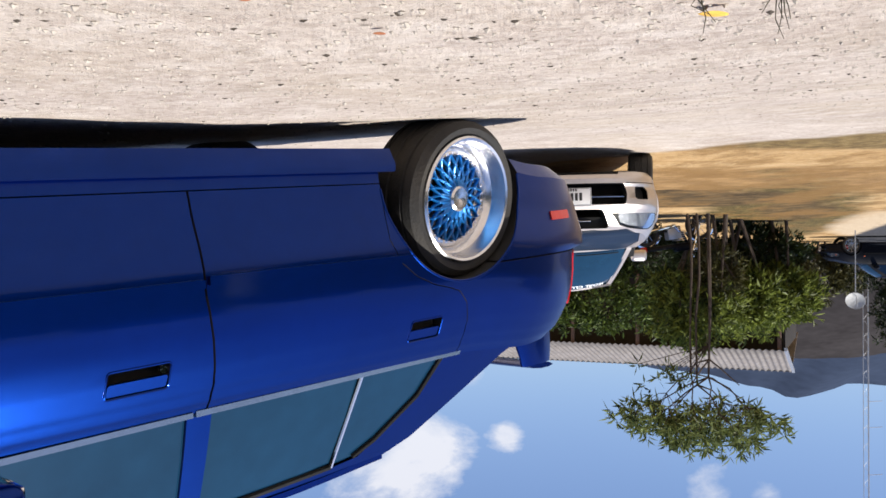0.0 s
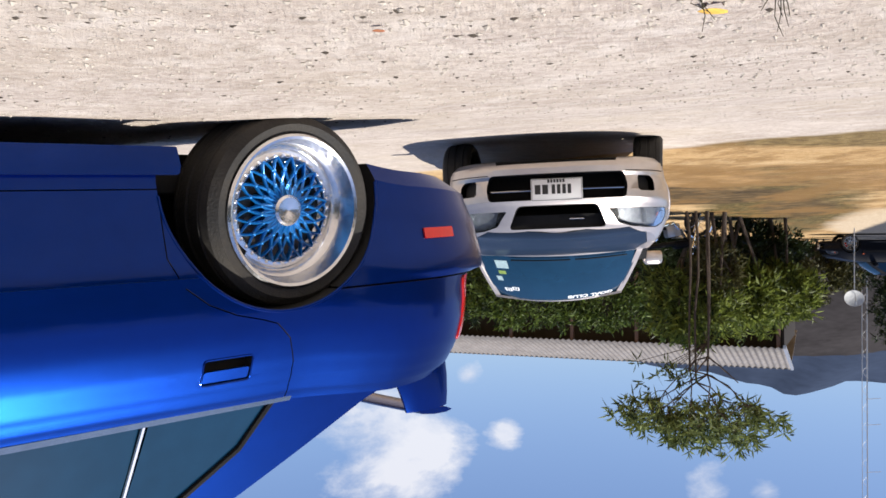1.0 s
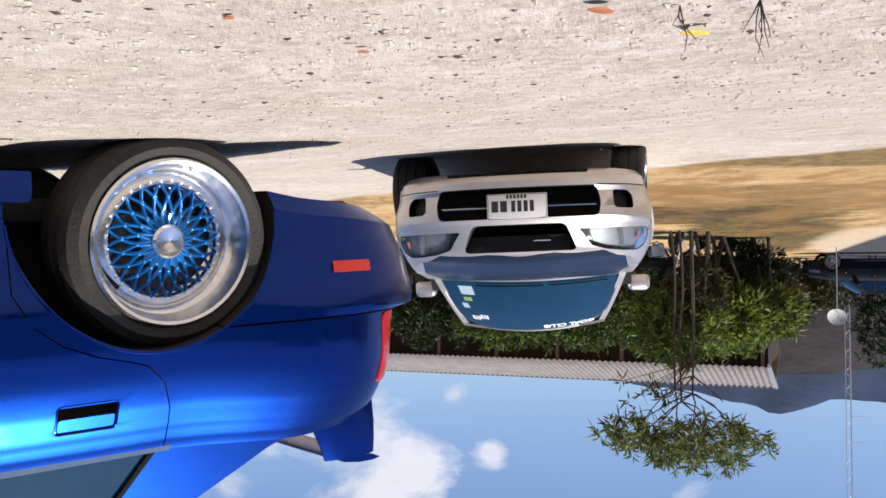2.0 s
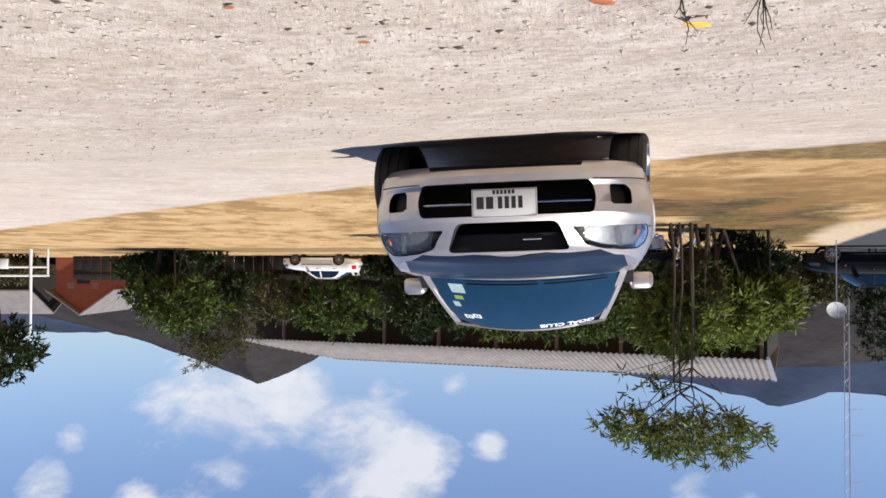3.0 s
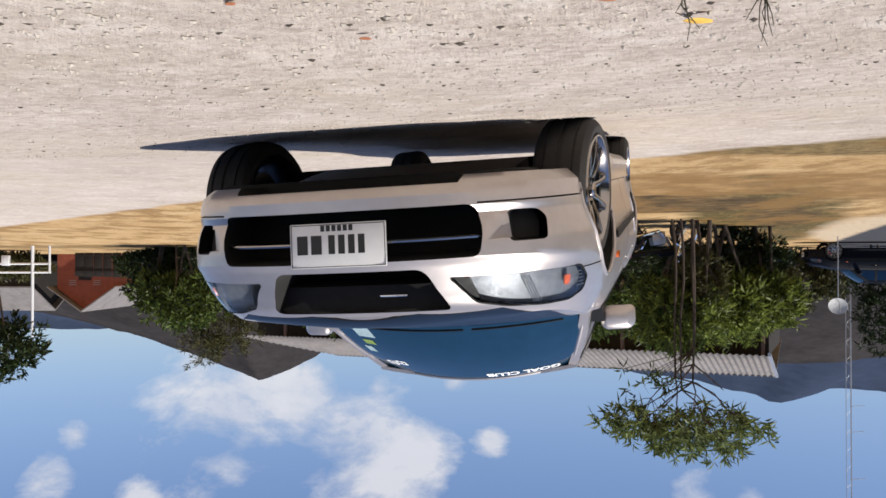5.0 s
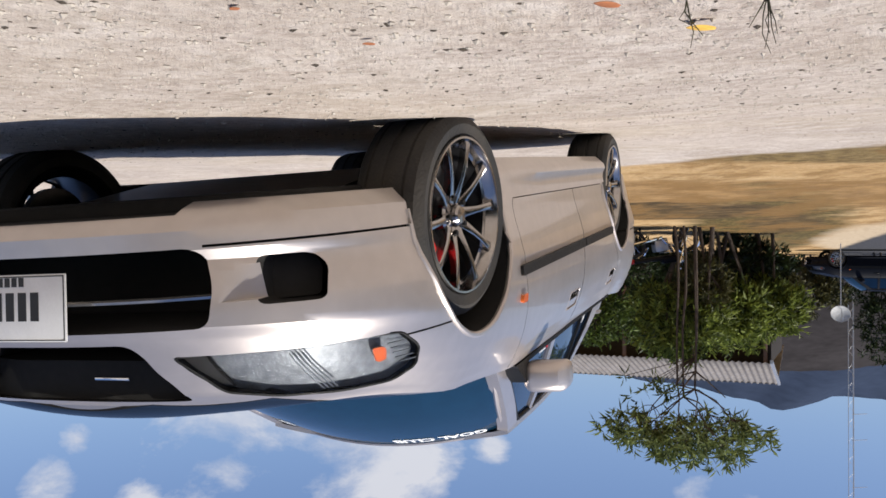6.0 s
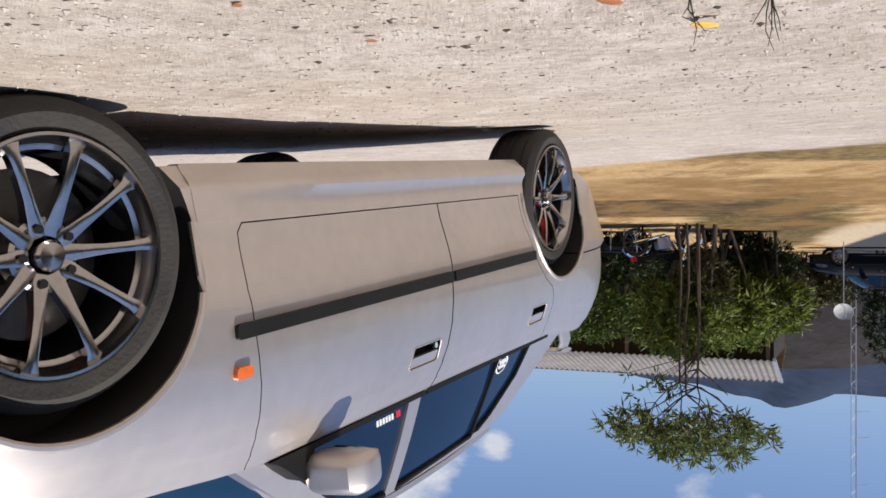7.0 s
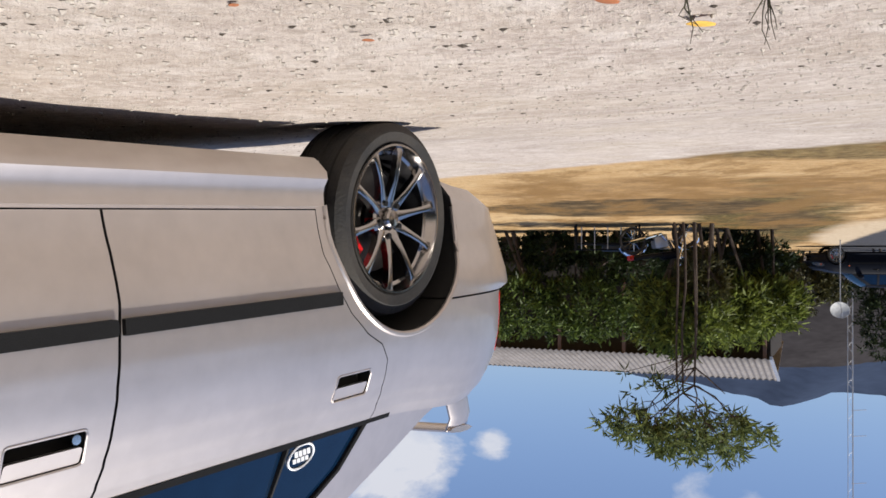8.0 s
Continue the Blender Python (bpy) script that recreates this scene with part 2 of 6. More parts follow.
def ground_material():
    m = bpy.data.materials.new("dusty_gravel_and_dry_grass")
    m.use_nodes = True
    nt = m.node_tree
    p = nt.nodes["Principled BSDF"]
    p.inputs["Roughness"].default_value = 0.95
    p.inputs["Specular IOR Level"].default_value = 0.2
    tc = nt.nodes.new("ShaderNodeTexCoord")
    pos = tc.outputs["Object"]

    def noise_of(scale, detail=5.0, rough=0.6, stretch=None):
        n = node(nt, "ShaderNodeTexNoise", Scale=scale, Detail=detail, Roughness=rough)
        if stretch:
            mp = nt.nodes.new("ShaderNodeMapping")
            mp.inputs["Scale"].default_value = stretch
            link(nt, pos, mp.inputs[0])
            link(nt, mp.outputs[0], n.inputs["Vector"])
        else:
            link(nt, pos, n.inputs["Vector"])
        return n.outputs[0]

    sep = nt.nodes.new("ShaderNodeSeparateXYZ")
    link(nt, pos, sep.inputs[0])
    X, Y = sep.outputs[0], sep.outputs[1]
    # pale gravel with coarse and fine grain
    big, fine, grit = noise_of(1.1, 6), noise_of(38.0, 5, 0.75), noise_of(150.0, 3, 0.8)
    gravel = ramp(nt, math_node(nt, "ADD", math_node(nt, "MULTIPLY", big, 0.35), math_node(nt, "MULTIPLY", fine, 0.65)),
                  (0.32, (0.262, 0.211, 0.173)), (0.47, (0.428, 0.361, 0.312)), (0.6, (0.555, 0.486, 0.424)), (0.72, (0.63, 0.573, 0.522)))
    gravel = mix(nt, ramp(nt, noise_of(0.8, 4), (0.45, (0, 0, 0)), (0.62, (0.5, 0.5, 0.5))), gravel, (0.45, 0.375, 0.29))
    gravel = mix(nt, ramp(nt, grit, (0.28, (0.75, 0.75, 0.75)), (0.40, (0, 0, 0))), gravel, (0.22, 0.19, 0.16))
    gravel = mix(nt, ramp(nt, noise_of(6.5, 6, 0.7), (0.50, (0, 0, 0)), (0.66, (0.55, 0.55, 0.55))), gravel, (0.64, 0.582, 0.528))
    gravel = mix(nt, ramp(nt, noise_of(11.0, 6, 0.75), (0.36, (0.5, 0.5, 0.5)), (0.46, (0, 0, 0))), gravel, (0.30, 0.25, 0.20))
    v = node(nt, "ShaderNodeTexVoronoi", Scale=24.0)
    link(nt, pos, v.inputs["Vector"])
    gate = ramp(nt, v.outputs["Color"], (0.86, (0, 0, 0)), (0.9, (1, 1, 1)))
    speck = math_node(nt, "MULTIPLY", ramp(nt, v.outputs["Distance"], (0.10, (1, 1, 1)), (0.22, (0, 0, 0))), gate)
    gravel = mix(nt, math_node(nt, "MULTIPLY", speck, 0.6), gravel, (0.10, 0.085, 0.07))
    # dry field
    field = ramp(nt, math_node(nt, "ADD", math_node(nt, "MULTIPLY", noise_of(0.7, 6, 0.6), 0.55), math_node(nt, "MULTIPLY", noise_of(7.0, 5, 0.7), 0.45)),
                 (0.34, (0.26, 0.155, 0.065)), (0.43, (0.40, 0.255, 0.115)), (0.55, (0.475, 0.325, 0.165)), (0.66, (0.52, 0.39, 0.225)))
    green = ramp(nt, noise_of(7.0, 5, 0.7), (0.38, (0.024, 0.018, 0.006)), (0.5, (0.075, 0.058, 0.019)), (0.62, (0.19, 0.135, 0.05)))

    def patch(cx, cy, rx, ry, lean=0.0, ragged=1.5, rim=0.30):
        # an uneven patch; lean slides its middle sideways with distance
        mid = math_node(nt, "SUBTRACT", math_node(nt, "SUBTRACT", X, cx), math_node(nt, "MULTIPLY", math_node(nt, "SUBTRACT", Y, cy), lean))
        a = math_node(nt, "POWER", math_node(nt, "ABSOLUTE", math_node(nt, "DIVIDE", mid, rx)), 2.0)
        b = math_node(nt, "POWER", math_node(nt, "ABSOLUTE", math_node(nt, "DIVIDE", math_node(nt, "SUBTRACT", Y, cy), ry)), 2.0)
        d = math_node(nt, "ADD", math_node(nt, "ADD", a, b), math_node(nt, "MULTIPLY", math_node(nt, "SUBTRACT", noise_of(0.9, 7, 0.68), 0.5), ragged))
        return ramp(nt, d, (0.85 - rim, (1, 1, 1)), (0.85 + rim, (0, 0, 0)))

    # dark brown of bare ground, used too for a shadow painted on the field
    shadow_earth = ramp(nt, noise_of(2.2, 6, 0.7), (0.36, (0.030, 0.020, 0.009)), (0.5, (0.075, 0.048, 0.020)), (0.66, (0.17, 0.11, 0.05)))
    brown = ramp(nt, noise_of(1.6, 6, 0.7), (0.38, (0.15, 0.080, 0.028)), (0.6, (0.32, 0.19, 0.075)))
    field = mix(nt, math_node(nt, "MULTIPLY", patch(-4.2, 12.6, 4.0, 3.2), 0.85), field, brown)
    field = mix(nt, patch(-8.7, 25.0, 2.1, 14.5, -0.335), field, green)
    field = mix(nt, math_node(nt, "MULTIPLY", patch(-7.2, 19.5, 0.9, 4.0, -0.335), 0.9), field, shadow_earth)
    # painted cast shadow of the tall tree and hedge, a band across the field
    field = mix(nt, patch(-3.2, 15.9, 2.9, 2.3, 0.0, 1.5, 0.10), field, shadow_earth)
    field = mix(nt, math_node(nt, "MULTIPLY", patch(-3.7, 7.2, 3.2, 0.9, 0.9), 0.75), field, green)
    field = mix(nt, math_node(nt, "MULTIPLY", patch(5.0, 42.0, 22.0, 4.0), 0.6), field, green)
    streak = noise_of(1.25, 7, 0.70, (0.9, 0.42, 1.0))
    field = mix(nt, ramp(nt, streak, (0.48, (0, 0, 0)), (0.58, (0.75, 0.75, 0.75))), field, (0.20, 0.110, 0.036))
    field = mix(nt, ramp(nt, noise_of(26.0, 4, 0.75), (0.36, (0.55, 0.55, 0.55)), (0.48, (0, 0, 0))), field, (0.16, 0.105, 0.045))
    sand = ramp(nt, noise_of(12.0, 5), (0.35, (0.36, 0.275, 0.18)), (0.65, (0.50, 0.40, 0.28)))
    field = mix(nt, patch(-12.9, 27.0, 2.2, 11.0, -0.36, 0.9), field, sand)
    tarmac = ramp(nt, noise_of(30.0, 4), (0.35, (0.030, 0.030, 0.034)), (0.65, (0.060, 0.060, 0.066)))
    field = mix(nt, patch(-22.0, 35.0, 7.5, 60.0, -0.347, 0.10, 0.03), field, tarmac)
    # the track's edge
    edge = math_node(nt, "SUBTRACT", Y, math_node(nt, "ADD", math_node(nt, "MULTIPLY", X, 1.147), 10.1))
    edge = math_node(nt, "ADD", edge, math_node(nt, "MULTIPLY", math_node(nt, "SUBTRACT", noise_of(1.6, 7, 0.65), 0.5), 0.9))
    fac = ramp(nt, math_node(nt, "ADD", math_node(nt, "MULTIPLY", edge, 0.5), 0.5, True), (0.42, (0, 0, 0)), (0.58, (1, 1, 1)))
    link(nt, mix(nt, fac, gravel, field), p.inputs["Base Color"])
    h = math_node(nt, "ADD", math_node(nt, "MULTIPLY", fine, 0.7), math_node(nt, "MULTIPLY", grit, 0.35))
    b = node(nt, "ShaderNodeBump", Strength=0.9, Distance=0.018)
    link(nt, h, b.inputs["Height"])
    link(nt, b.outputs[0], p.inputs["Normal"])
    return m


GROUND = ground_material()


def build_ground():
    near = [-7 + 0.09 * k for k in range(156)]
    xs = [-2500, -900, -400, -200, -120, -80, -55, -40, -30, -24, -19, -15, -12, -10, -8.5] + near + [7.2, 8, 9, 10.5, 12.5, 15, 18, 22, 27, 34, 45, 60, 90, 150, 300, 800, 2500]
    ys = [-2500, -600, -150, -40, -15, -7, -4, -2.5, -1.5, -0.8, 0, 0.5]
    y = 0.8
    while y < 60:
        ys.append(y)
        y += 0.06 + 0.018 * max(0, y - 1.5)
    ys += [70, 90, 120, 200, 400, 900, 2500]
    verts, faces = [], []
    for yy in ys:
        for xx in xs:
            n = noise.noise(Vector((xx * 0.9, yy * 0.9, 3))) * 0.010 + noise.noise(Vector((xx * 4, yy * 4, 8))) * 0.004
            verts.append((xx, yy, ground_z(xx, yy) + (n if abs(xx) < 30 and -3 < yy < 40 else 0)))
    w = len(xs)
    for j in range(len(ys) - 1):
        for i in range(w - 1):
            a = j * w + i
            faces.append((a, a + 1, a + w + 1, a + w))
    me = bpy.data.meshes.new("ground")
    me.from_pydata(verts, [], faces)
    me.polygons.foreach_set("use_smooth", [True] * len(me.polygons))
    me.materials.append(GROUND)
    tagged(new("ground", me), "pale dusty gravel track beside a dry yellow field", "ground", kind="structure")


build_ground()

# ---------------------------------------------------------------- cars
# Car space: x to the car's right, y ahead, z up, origin on the ground under the front axle.
WIDE = [(0, 0.748), (0.07, 0.783), (0.22, 0.797), (0.45, 0.832), (0.60, 0.834), (0.70, 0.827), (0.80, 0.808), (0.88, 0.784), (0.94, 0.761), (1.0, 0.733)]
NOSE = [(0, 0.83), (0.05, 0.880), (0.13, 0.902), (0.22, 0.898), (0.265, 0.876), (0.36, 0.888), (0.50, 0.895), (0.58, 0.893), (0.65, 0.848), (0.78, 0.815), (0.92, 0.768), (1.0, 0.688)]
TAIL = [(0, -3.38), (0.06, -3.49), (0.25, -3.555), (0.40, -3.575), (0.455, -3.565), (0.49, -3.455), (0.56, -3.445), (0.8, -3.44), (0.94, -3.41), (1.0, -3.34)]
Y0, Y1 = -0.25, -2.72  # between these the flanks are straight
P_F, Q_F, P_R, Q_R = 3.45, 2.42, 3.4, 2.8


class Shape:
    def __init__(self, low, belt, chin, track_out):
        self.low, self.chin, self.out = low, chin, track_out
        self.top = [(-3.5, belt + 0.035), (-2.9, belt + 0.05), (-2.5, belt + 0.015), (-1.5, belt), (-0.6, belt - 0.01), (0.0, belt - 0.075), (0.45, belt - 0.158), (0.9, belt - 0.212)]
        self.bot = [(-3.5, low + 0.10), (-2.95, low + 0.055), (-2.6, low), (-0.32, low), (0.26, chin), (0.9, chin)]

    def zr(self, y):
        return tab(self.bot, y), tab(self.top, y)

    def level(self, y, z):
        a, b = self.zr(y)
        return max(0.0, min(1.0, (z - a) / (b - a)))

    def side_x(self, y, z):
        """Half width of the body at a place of the flank."""
        v = self.level(y, z)
        w = tab(WIDE, v)
        if y > Y0:
            t = min(1.0, (y - Y0) / (tab(NOSE, v) - Y0))
            return w * max(0.0, 1 - t ** P_F) ** (1 / Q_F)
        if y < Y1:
            t = min(1.0, (y - Y1) / (tab(TAIL, v) - Y1))
            return w * max(0.0, 1 - t ** P_R) ** (1 / Q_R)
        return w

    def front_y(self, x, z):
        y = 0.7
        for _ in range(6):
            v = self.level(y, z)
            y = Y0 + (tab(NOSE, v) - Y0) * max(0.0, 1 - min(1, abs(x) / tab(WIDE, v)) ** Q_F) ** (1 / P_F)
        return y

    def rear_y(self, x, z):
        y = -3.3
        for _ in range(6):
            v = self.level(y, z)
            y = Y1 + (tab(TAIL, v) - Y1) * max(0.0, 1 - min(1, abs(x) / tab(WIDE, v)) ** Q_R) ** (1 / P_R)
        return y

    def outline(self, v):
        """Half plan outline at a level, from the nose's middle to the tail's."""
        pts = []
        w, yf, yr = tab(WIDE, v), tab(NOSE, v), tab(TAIL, v)
        n = 26
        for k in range(n):
            a = math.pi / 2 * k / n
            pts.append((w * math.sin(a) ** (2 / Q_F), Y0 + (yf - Y0) * math.cos(a) ** (2 / P_F)))
        for k in range(46):
            pts.append((w, Y0 + (Y1 - Y0) * k / 45))
        for k in range(1, n + 1):
            a = math.pi / 2 * k / n
            pts.append((w * max(0.0, math.cos(a)) ** (2 / Q_R), Y1 + (yr - Y1) * math.sin(a) ** (2 / P_R)))
        return pts

    def solid(self):
        """The closed lower body, nose to tail, up to the belt, with bonnet and boot as its lid."""
        bm = bmesh.new()
        levels = [0, 0.03, 0.07, 0.13, 0.18, 0.22, 0.245, 0.27, 0.32, 0.38, 0.44, 0.457, 0.472, 0.488, 0.51, 0.54, 0.58, 0.605, 0.63, 0.66, 0.70, 0.74, 0.8, 0.83, 0.86, 0.885, 0.91, 0.93, 0.95, 0.965, 0.985, 1.0]
        right, left = [], []
        for v in levels:
            ra, la = [], []
            for x, y in self.outline(v):
                a, b = self.zr(y)
                z = a + (b - a) * v
                ra.append(bm.verts.new((x, y, z)))
                la.append(bm.verts.new((-x, y, z)))
            right.append(ra), left.append(la)
        n = len(right[0])
        for i in range(len(levels) - 1):
            for k in range(n - 1):
                bm.faces.new((right[i][k], right[i][k + 1], right[i + 1][k + 1], right[i + 1][k]))
                bm.faces.new((left[i][k + 1], left[i][k], left[i + 1][k], left[i + 1][k + 1]))
        for ring, crown, flip in ((-1, 0.045, False), (0, 0.0, True)):
            rows = []
            for k in range(n):
                r, l = right[ring][k], left[ring][k]
                row = [r]
                for c in range(1, 14):
                    u = 1 - 2 * c / 14
                    lift = crown * (1 - u * u) * min(1.0, r.co.x / 0.45)
                    row.append(bm.verts.new((r.co.x * u, r.co.y, r.co.z + lift)))
                rows.append(row + [l])
            for a, b in zip(rows, rows[1:]):
                for c in range(14):
                    f = (a[c], b[c], b[c + 1], a[c + 1])
                    bm.faces.new(tuple(reversed(f)) if flip else f)
        bmesh.ops.remove_doubles(bm, verts=bm.verts, dist=1e-4)
        bmesh.ops.dissolve_degenerate(bm, edges=bm.edges, dist=1e-5)
        bmesh.ops.recalc_face_normals(bm, faces=bm.faces)
        return bm


def prism(bm, poly, axis, a, b):
    """A closed prism: a polygon in the two other axes, from a to b along the axis; all its faces are of the second material."""
    def put(p, d):
        return {"x": (d, p[0], p[1]), "y": (p[0], d, p[1]), "z": (p[0], p[1], d)}[axis]
    lo = [bm.verts.new(put(p, a)) for p in poly]
    hi = [bm.verts.new(put(p, b)) for p in poly]
    n = len(poly)
    fs = [bm.faces.new(lo), bm.faces.new(hi)] + [bm.faces.new((lo[k], lo[(k + 1) % n], hi[(k + 1) % n], hi[k])) for k in range(n)]
    for f in fs:
        f.material_index = 1
    bmesh.ops.recalc_face_normals(bm, faces=fs)


def rounded(poly, r, seg=4):
    """Round the corners of a polygon."""
    res = []
    n = len(poly)
    for k in range(n):
        p, a, b = Vector(poly[k]), Vector(poly[k - 1]), Vector(poly[(k + 1) % n])
        da, db = (a - p), (b - p)
        ra, rb = min(r, da.length * 0.45), min(r, db.length * 0.45)
        s, e = p + da.normalized() * ra, p + db.normalized() * rb
        for j in range(seg + 1):
            t = j / seg
            res.append(tuple(s * (1 - t) ** 2 + p * 2 * t * (1 - t) + e * t * t))
    return res


def circle(cx, cy, r, n=48):
    return [(cx + r * math.cos(2 * math.pi * k / n), cy + r * math.sin(2 * math.pi * k / n)) for k in range(n)]


def carve(me, cutters, op="DIFFERENCE"):
    """Mesh data with closed cutters (bmeshes) taken away, or kept alone."""
    for c in cutters:
        cm = bpy.data.meshes.new("cutter")
        c.to_mesh(cm)
        for m in me.materials:
            cm.materials.append(m)
        a, b = bpy.data.objects.new("carved", me), bpy.data.objects.new("cutter", cm)
        scene.collection.objects.link(a), scene.collection.objects.link(b)
        mod = a.modifiers.new("cut", "BOOLEAN")
        mod.operation, mod.solver, mod.object = op, "EXACT", b
        dg = bpy.context.evaluated_depsgraph_get()
        dg.update()
        res = bpy.data.meshes.new_from_object(a.evaluated_get(dg))
        bpy.data.objects.remove(a), bpy.data.objects.remove(b)
        bpy.data.meshes.remove(cm)
        me = res
    return me


def finish(me, name, angle=28):
    me.name = name
    me.polygons.foreach_set("use_smooth", [True] * len(me.polygons))
    me.set_sharp_from_angle(angle=radians(angle))
    me.update()
    return me


def sheet(points, thick, grid_n, grid_m, depth_dir):
    """A thick curved sheet from a grid of points (rows of equal length)."""
    bm = bmesh.new()
    d = Vector(depth_dir)
    f = [[bm.verts.new(p) for p in row] for row in points]
    b = [[bm.verts.new(Vector(p) + d * thick) for p in row] for row in points]
    n, m = len(points), len(points[0])
    for i in range(n - 1):
        for k in range(m - 1):
            bm.faces.new((f[i][k], f[i][k + 1], f[i + 1][k + 1], f[i + 1][k]))
            bm.faces.new((b[i][k], b[i + 1][k], b[i + 1][k + 1], b[i][k + 1]))
    for i in range(n - 1):
        for c in (0, m - 1):
            bm.faces.new((f[i][c], f[i + 1][c], b[i + 1][c], b[i][c]))
    for k in range(m - 1):
        for r in (0, n - 1):
            bm.faces.new((f[r][k], f[r][k + 1], b[r][k + 1], b[r][k]))
    bmesh.ops.recalc_face_normals(bm, faces=bm.faces)
    return bm


def mapped(poly, fn, thick, cells=0.06):
    """A slab whose outline is a polygon (a, b) and whose face follows fn(a, b, depth)."""
    bm = bmesh.new()
    vs = [bm.verts.new((p[0], p[1], 0)) for p in poly]
    bm.faces.new(vs)
    if cells:
        lo = [min(p[k] for p in poly) for k in (0, 1)]
        hi = [max(p[k] for p in poly) for k in (0, 1)]
        for k in (0, 1):
            c = lo[k] + cells
            while c < hi[k] - cells * 0.3:
                no, co = [0, 0, 0], [0, 0, 0]
                no[k], co[k] = 1, c
                bmesh.ops.bisect_plane(bm, geom=bm.verts[:] + bm.edges[:] + bm.faces[:], plane_co=co, plane_no=no)
                c += cells
    front = bm.faces[:]
    ext = bmesh.ops.extrude_face_region(bm, geom=front)
    back = {v for v in ext["geom"] if isinstance(v, bmesh.types.BMVert)}
    for v in bm.verts:
        v.co = Vector(fn(v.co.x, v.co.y, 0.0 if v in back else -thick))
    bmesh.ops.recalc_face_normals(bm, faces=bm.faces)
    return bm


def tyre_profile(r, rim, w):
    h = w / 2
    return [(-h * 0.86, rim * 0.985), (-h * 0.98, rim * 1.03), (-h * 1.04, (r + rim) / 2), (-h * 0.97, r - 0.022), (-h * 0.85, r - 0.008), (-h * 0.6, r - 0.001),
            (-h * 0.57, r - 0.007), (-h * 0.53, r - 0.007), (-h * 0.5, r), (-h * 0.1, r), (-h * 0.07, r - 0.007), (h * 0.07, r - 0.007), (h * 0.1, r), (h * 0.5, r),
            (h * 0.53, r - 0.007), (h * 0.57, r - 0.007), (h * 0.6, r - 0.001), (h * 0.85, r - 0.008), (h * 0.97, r - 0.022), (h * 1.04, (r + rim) / 2),
            (h * 0.98, rim * 1.03), (h * 0.86, rim * 0.985)]


def spoke_wheel(parent, right=True):
    """A ten-spoke alloy wheel: x outwards, axle at the origin."""
    r, rim, w = 0.292, 0.222, 0.205
    bm = bmesh.new()
    h = w / 2
    lathe(bm, [(h - 0.034, rim - 0.030), (h - 0.030, rim - 0.020), (h - 0.012, rim - 0.012),
               (h - 0.004, rim - 0.008), (h + 0.004, rim - 0.006), (h + 0.004, rim), (h - 0.01, rim + 0.004)], 64)
    wheel = part("wheel", bm, ALLOY, parent, "gunmetal alloy wheel with ten slim spokes", 40)
    bm = bmesh.new()
    lathe(bm, tyre_profile(r, rim, w), 72)
    part("tyre", bm, RUBBER, wheel, "dusty black low-profile tyre", 30)
    bm = bmesh.new()
    lathe(bm, [(-h, rim), (-h + 0.012, rim - 0.012), (-h + 0.03, rim - 0.03), (0.0, rim - 0.035), (h - 0.03, rim - 0.022)], 56)
    part("barrel", bm, ALLOY_DARK, wheel)
    bm = bmesh.new()
    ring = []
    for rad, wid, x, dep in ((0.035, 0.036, h - 0.036, 0.030), (0.068, 0.027, h - 0.028, 0.026), (0.11, 0.020, h - 0.018, 0.022), (0.15, 0.019, h - 0.012, 0.02), (0.185, 0.021, h - 0.009, 0.02), (0.200, 0.025, h - 0.009, 0.02), (0.213, 0.038, h - 0.010, 0.02)):
        ring.append([bm.verts.new((x, -wid / 2, rad)), bm.verts.new((x + 0.004, 0, rad)), bm.verts.new((x, wid / 2, rad)), bm.verts.new((x - dep, wid / 2, rad)), bm.verts.new((x - dep, -wid / 2, rad))])
    for a, b in zip(ring, ring[1:]):
        for k in range(5):
            bm.faces.new((a[k], a[(k + 1) % 5], b[(k + 1) % 5], b[k]))
    bm.faces.new(ring[0]), bm.faces.new(ring[-1])
    bmesh.ops.recalc_face_normals(bm, faces=bm.faces)
    me = mesh_from(bm, "spoke", ALLOY, 50)
    for k in range(10):
        s = part("spoke", me, ALLOY, wheel)
        s.matrix_basis = Matrix.Rotation(2 * math.pi * k / 10, 4, "X")
    bm = bmesh.new()
    lathe(bm, [(h - 0.07, 0.072), (h - 0.040, 0.070), (h - 0.034, 0.062), (h - 0.036, 0.036), (h - 0.040, 0.034)], 40)
    part("hub", bm, ALLOY, wheel)
    bm = bmesh.new()
    lathe(bm, [(h - 0.04, 0.030), (h - 0.020, 0.029), (h - 0.014, 0.024), (h - 0.012, 0.0005)], 32)
    part("centre_cap", bm, ALLOY, wheel, "polished centre cap")
    bm = bmesh.new()
    bar(bm, (h - 0.055, 0, 0.052), (h - 0.022, 0, 0.052), 0.011, 0.009, 6)
    me = mesh_from(bm, "lug_nut", TRIM)
    for k in range(5):
        s = part("lug_nut", me, TRIM, wheel)
        s.matrix_basis = Matrix.Rotation(2 * math.pi * (k + 0.5) / 5, 4, "X")
    return wheel


